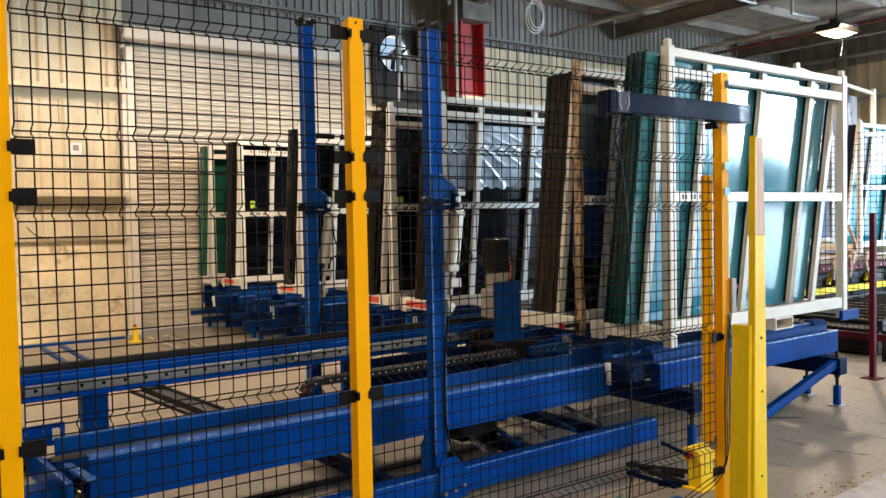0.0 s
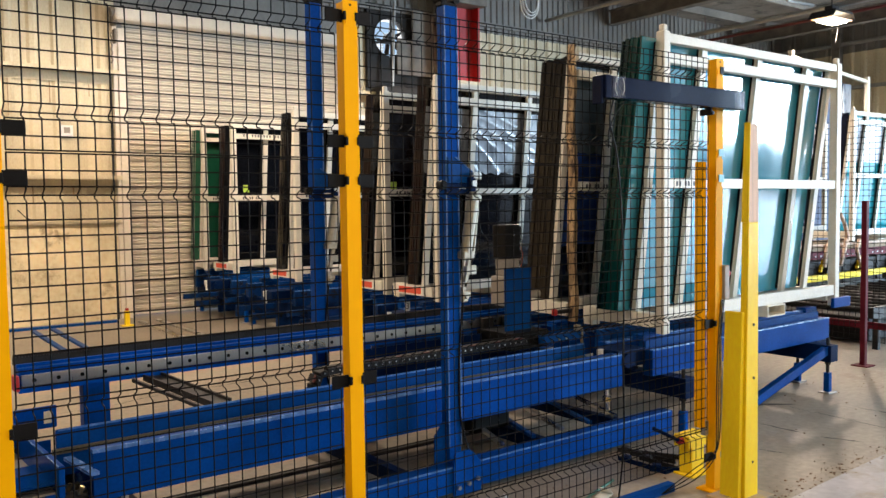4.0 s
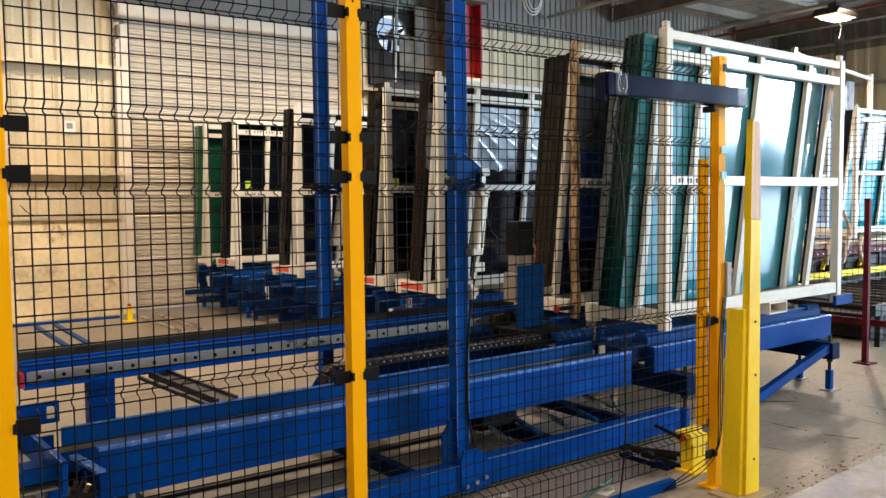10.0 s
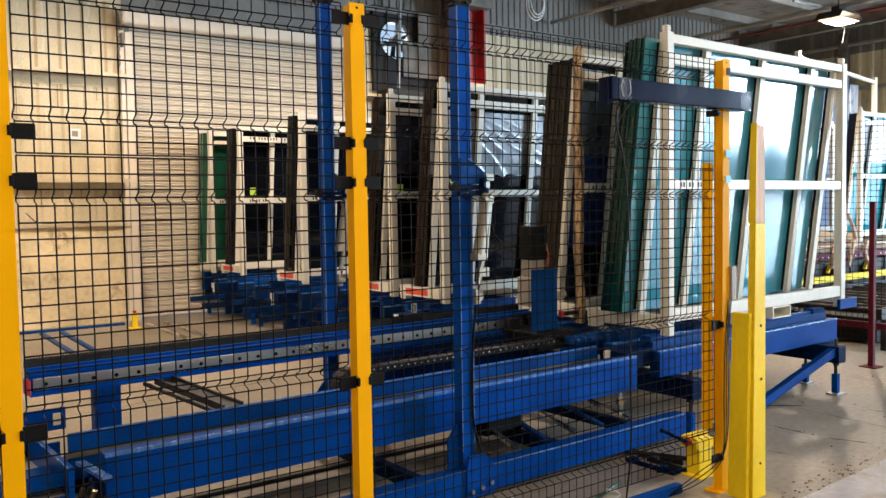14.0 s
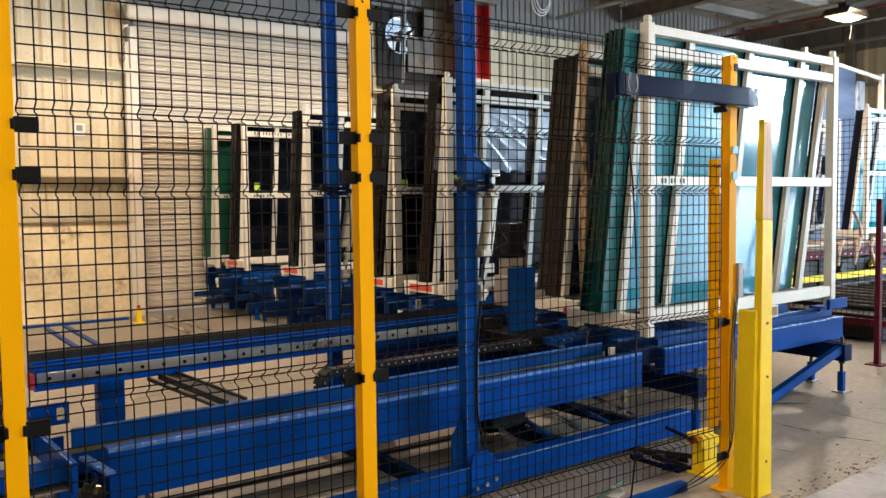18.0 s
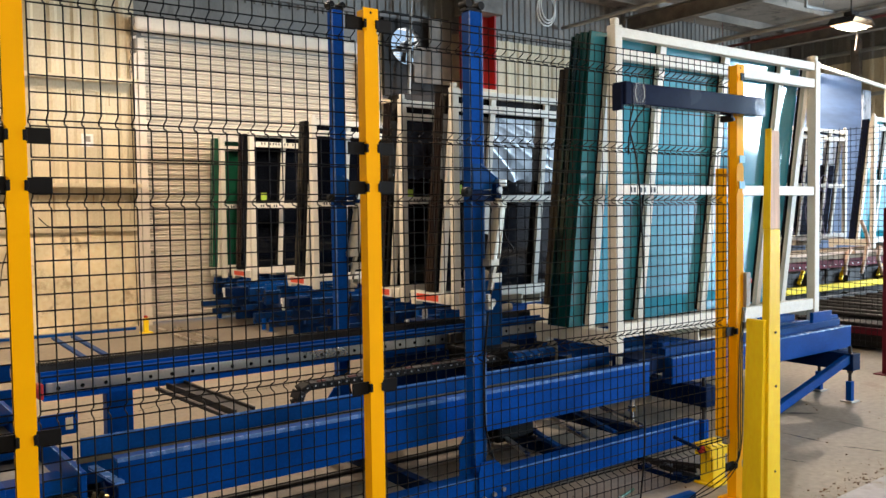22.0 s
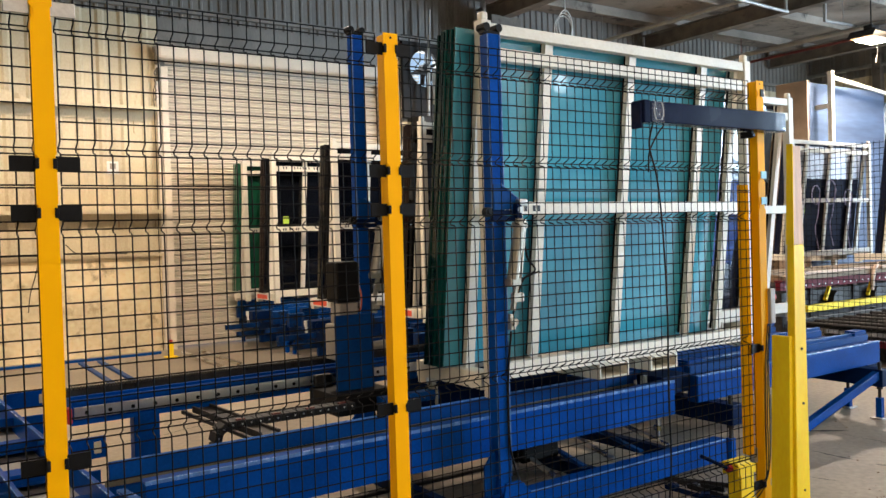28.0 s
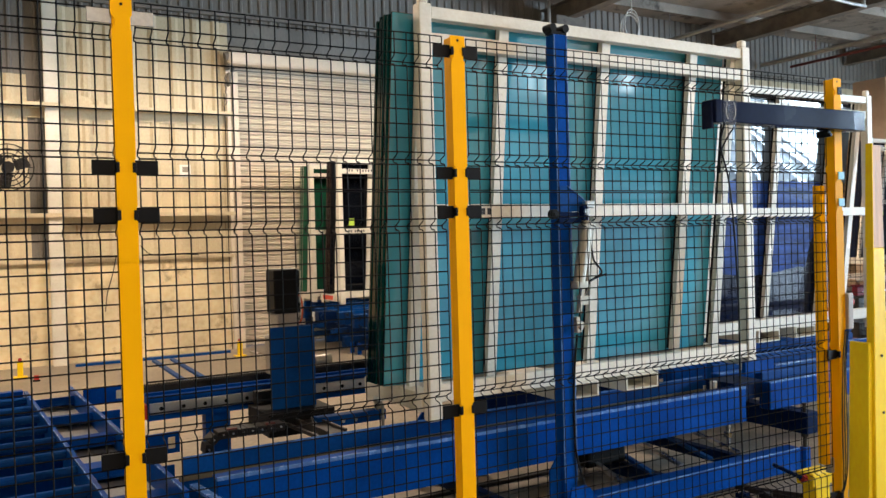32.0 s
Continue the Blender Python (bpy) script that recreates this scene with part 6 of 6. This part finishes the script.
# made-up conveyor whose dark parts stand in for shaded floor and rails
t = thing("roller_conveyor", 7.2, 1.5, 0, "made-up low dark conveyor in place of shaded floor behind the mesh barrier", "conveyor")
for y in (0.0, 1.5):
    bm = bmesh.new()
    bx(bm, 0, 5.0, y, y + 0.06, 0.34, 0.46, 0.004)
    part("side_rail", bm, M_IRON, t)
for k in range(16):
    bm = bmesh.new()
    rod(bm, (0.15 + 0.31 * k, 0.06, 0.41), (0.15 + 0.31 * k, 1.5, 0.41), 0.035, 12)
    part("roller", bm, M_BLK, t, "black roller of the made-up conveyor")
for k in range(6):
    for y in (0.0, 1.5):
        bm = bmesh.new()
        bx(bm, 0.1 + 0.95 * k, 0.16 + 0.95 * k, y, y + 0.06, 0, 0.34, 0.003)
        part("leg", bm, M_IRON, t)
for k in range(3):
    bm = bmesh.new()
    bx(bm, 0.3 + 1.6 * k, 1.3 + 1.6 * k, 0.2, 1.3, 0.04, 0.3, 0.01)
    part("drive_box", bm, M_BLK if k != 1 else M_DBLUE, t, "made-up dark box filling the space between the legs")

t = thing("conveyor", 8.3, 3.9, 0, "maroon and yellow conveyor carrying wooden dunnage", "conveyor")
for y in (0.0, 1.6):
    bm = bmesh.new()
    bx(bm, 0, 6.5, y, y + 0.08, 0.70, 0.82, 0.006)
    part("side_rail", bm, M_MAROON, t, "maroon side rail with white dots")
    bm = bmesh.new()
    bx(bm, 0, 6.5, y - 0.02, y + 0.1, 0.821, 0.84, 0.003)
    part("flange", bm, M_MAROON, t)
for k in range(40):
    bm = bmesh.new()
    bx(bm, 0.1 + k * 0.16, 0.12 + k * 0.16, -0.004, -0.0002, 0.735, 0.755)
    part("rivet", bm, M_WHITE, t)
bm = bmesh.new()
bx(bm, 0.4, 5.9, -0.14, -0.05, 0.39, 0.48, 0.006)
part("lower_beam", bm, M_YEL2, t, "yellow lower beam")
bm = bmesh.new()
bx(bm, 0.2, 6.3, 0.12, 1.4, 0.03, 0.66, 0.02)
part("drive_case", bm, M_IRON, t, "dark oily machinery under the conveyor")
for k in range(5):
    u = 0.9 + k * 1.1
    bm = bmesh.new()
    bar(bm, (u, -0.09, 0.53), (u + 0.16, -0.06, 0.7), 0.045, 0.04)
    part("brace", bm, M_YEL2, t, "yellow brace")
    bm = bmesh.new()
    rod(bm, (u + 0.45, -0.03, 0.5), (u + 0.45, 0.2, 0.5), 0.13, 18)
    part("drum", bm, M_IRON, t, "dark drum")
    bm = bmesh.new()
    rod(bm, (u + 0.7, -0.32, 0.13), (u + 0.7, -0.2, 0.13), 0.12, 16)
    part("guide_wheel", bm, M_IRON, t, "dark guide wheel")
    bm = bmesh.new()
    bx(bm, u - 0.05, u + 0.05, 0.1, 0.2, 0, 0.7)
    bx(bm, u - 0.04, u + 0.04, -0.18, -0.145, 0.0, 0.31)
    part("leg", bm, M_IRON, t)
    bm = bmesh.new()
    bx(bm, u + 0.1, u + 0.8, -0.2, -0.145, 0.2, 0.26, 0.004)
    part("link_bar", bm, M_BLUE2 if k % 2 else M_BLK, t, "dark linkage bar")
rw = random.Random(3)
for k in range(9):
    u = 0.5 + 0.62 * k
    bm = bmesh.new()
    h = rw.uniform(0.14, 0.3)
    bx(bm, u, u + rw.uniform(0.16, 0.34), -0.34, -0.2, 0.0, h, 0.015)
    rod(bm, (u + 0.08, -0.27, h - 0.01), (u + 0.08, -0.27, h + 0.13), 0.05, 12)
    part("drive_motor", bm, M_IRON if k % 3 else M_BOARD, t, "dark grimy drive motor")
for k in range(6):
    bm = bmesh.new()
    y = -0.12 + k * 0.2
    bx(bm, 0.0 + 0.15 * rw.random(), 6.5 - 0.4 * rw.random(), y, y + 0.14, 0.842, 0.895 + 0.012 * (k % 2), 0.004)
    part("plank", bm, M_PLY, t, "weathered wooden plank")
for k in range(3):
    bm = bmesh.new()
    bx(bm, 0.4 + 2 * k, 2.2 + 2 * k, -0.11, -0.02, 0.906, 0.94, 0.004)
    part("batten", bm, M_PINKWOOD, t, "pale wooden batten")


def placed(ob, x, y, z, rz=0):
    ob.matrix_basis = pose(x, y, z, 0, 0, rz)
    return ob


for x, y, film in ((11.62, 4.0, (1.3, 2.02)), (11.1, 5.5, (1.46, 2.02))):
    placed(rack(0, 0, "cream steel rack of dark glass beyond the barrier", wood=False), x, y, 0.94)
    placed(glass_stack(0, 0, "dark and teal plate glass in film beyond the barrier", G_DULL, G_DULL if y > 5 else G_FARTEAL, n=6, thick=0.11, film=film, sticker=None if y < 5 else (0.62, 0.85), film_material=M_WFILM), x, y, 0.94)
for k, (cx, cz, r) in enumerate(((11.75, 2.1, 0.13), (12.2, 2.15, 0.17), (12.75, 2.05, 0.12))):
    pts = [(cx + r * math.cos(0.55 * i) * (1 + 0.05 * math.sin(i)), 5.485, cz + 1.25 * r * math.sin(0.55 * i)) for i in range(13)]
    pts += [(cx + 0.05 * math.sin(2.0 * i), 5.485, cz - 0.15 - 0.2 * i) for i in range(1, 5)]
    c = tube("cable", pts, 0.009, M_TAGLILAC)
    tagged(c, "pale lilac cable hung in a loop on the far rack", "cable", "cables on the far rack")
t = thing("film_crate", 13.0, 5.9, 0, "tall pale frame holding a sheet wrapped in blue film", "crate")
for x, y, z in ((0.0, 0.0, 4.45), (3.0, 0.05, 4.2), (-0.25, 1.3, 4.3)):
    bm = bmesh.new()
    bx(bm, x, x + 0.085, y, y + 0.085, 0, z, 0.004)
    part("post", bm, M_CREAM, t)
bm = bmesh.new()
bar(bm, (0.08, 0.05, 4.34), (3.02, 0.09, 4.1), 0.05, 0.06, 0.004)
part("rail", bm, M_CREAM, t)
bm = bmesh.new()
bar(bm, (0.0, 0.08, 3.8), (-0.2, 1.32, 3.72), 0.06, 0.08, 0.004)
part("rail", bm, M_CREAM, t)
bm = bmesh.new()
bx(bm, -0.25, 2.4, 0.3, 0.36, 0.4, 4.26, 0.01)
part("wrapped_sheet", bm, M_BFILM, t, "large sheet in blue-grey film")
bm = bmesh.new()
bx(bm, 2.403, 2.75, 0.27, 0.39, 0.4, 4.05, 0.03)
part("wrapped_end", bm, M_FILM, t, "shiny crumpled film end")
bm = bmesh.new()
bx(bm, -0.32, -0.262, 0.3, 0.95, 0.4, 4.3, 0.004)
part("end_board", bm, M_CARD, t, "brown cardboard end board")
for k in range(4):
    bm = bmesh.new()
    bx(bm, -0.3, 3.0, 0.1 + 0.3 * k, 0.24 + 0.3 * k, 0.0, 0.38)
    part("skid", bm, M_PLY, t, "wooden skid")
for pts in ([(10.75, 3.74, 1.4), (10.9, 3.74, 1.2), (11.05, 3.78, 1.0), (11.1, 3.84, 0.95)], [(10.5, 3.76, 0.98), (10.35, 3.74, 0.85), (10.3, 3.74, 0.6)], [(10.95, 3.75, 1.0), (10.85, 3.73, 0.82), (10.75, 3.73, 0.6)], [(11.35, 3.75, 0.98), (11.25, 3.73, 0.8), (11.4, 3.73, 0.55)]):
    c = tube("strap", pts, 0.03, M_PINKWOOD)
    tagged(c, "loose pale webbing strap hanging over the planks", "strap", "straps over the planks")
t = thing("timber_stack", 15.2, 8.3, 0, "stack of brown crates by the far wall", "crate stack")
for k in range(4):
    bm = bmesh.new()
    bx(bm, 0 + 0.1 * k, 1.6 - 0.1 * k, 0, 0.9, 0.9 * k, 0.9 * k + 0.86, 0.01)
    part("crate", bm, M_PLY, t)


# ---------------------------------------------------------------- movement
CAR = [(0, 0.25), (0.5, 0.188), (1, 0.138), (1.5, 0.102), (2, 0.083), (2.5, 0.074), (3, 0.067), (3.5, 0.06), (5.5, 0.03), (6.5, 0.011), (7.5, 0), (32, 0)]
DRAW = [(0, 0), (10, 0), (13.3, 0), (13.6, -0.006), (14, -0.029), (14.5, -0.066), (16.5, -0.203), (17, -0.233), (18, -0.303), (19, -0.369), (20, -0.44), (21, -0.525),
        (21.5, -0.6), (22, -0.69), (23, -0.89), (24, -1.088), (25, -1.297), (25.5, -1.398), (27.5, -1.803), (28, -1.912), (29, -2.11), (30, -2.319), (31, -2.51), (32, -2.722)]
PUSH = [(0, 2.43), (3, 2.43), (5.5, 2.432), (6.5, 2.45), (7, 2.463), (9, 2.475), (10, 2.49), (11, 2.525), (12, 2.57), (13, 2.605), (13.3, 2.61)]
PUSH += [(t, 2.61 + d) for t, d in DRAW if t > 13.3]


def between(rows, t):
    return float(np.interp(t, [r[0] for r in rows], [r[1] for r in rows]))


def motions():
    walk(car, [(t, MACH @ pose(0, d, 0)) for t, d in CAR])
    for ob in (rack_main, stack_main):
        walk(ob, [(t, MACH @ pose(RACK_U + d, 0, RZ)) for t, d in DRAW])
    early = [t for t, d in CAR if t < 7]
    walk(pusher, [(t, MACH @ pose(between(PUSH, t), between(CAR, t), 0)) for t in early] + [(t, MACH @ pose(u, between(CAR, t), 0)) for t, u in PUSH if t >= 7])
    times = [0, 0.5, 1, 1.5, 2, 2.5, 3, 3.5, 5.5, 6.5, 7, 7.5, 9, 10, 11, 12, 13, 13.3] + [13.6 + 0.4 * k for k in range(46)] + [32]
    for k, o in enumerate(links):
        walk(o, [(t, chain_pose(k, between(PUSH, t), between(CAR, t))) for t in times])


motions()
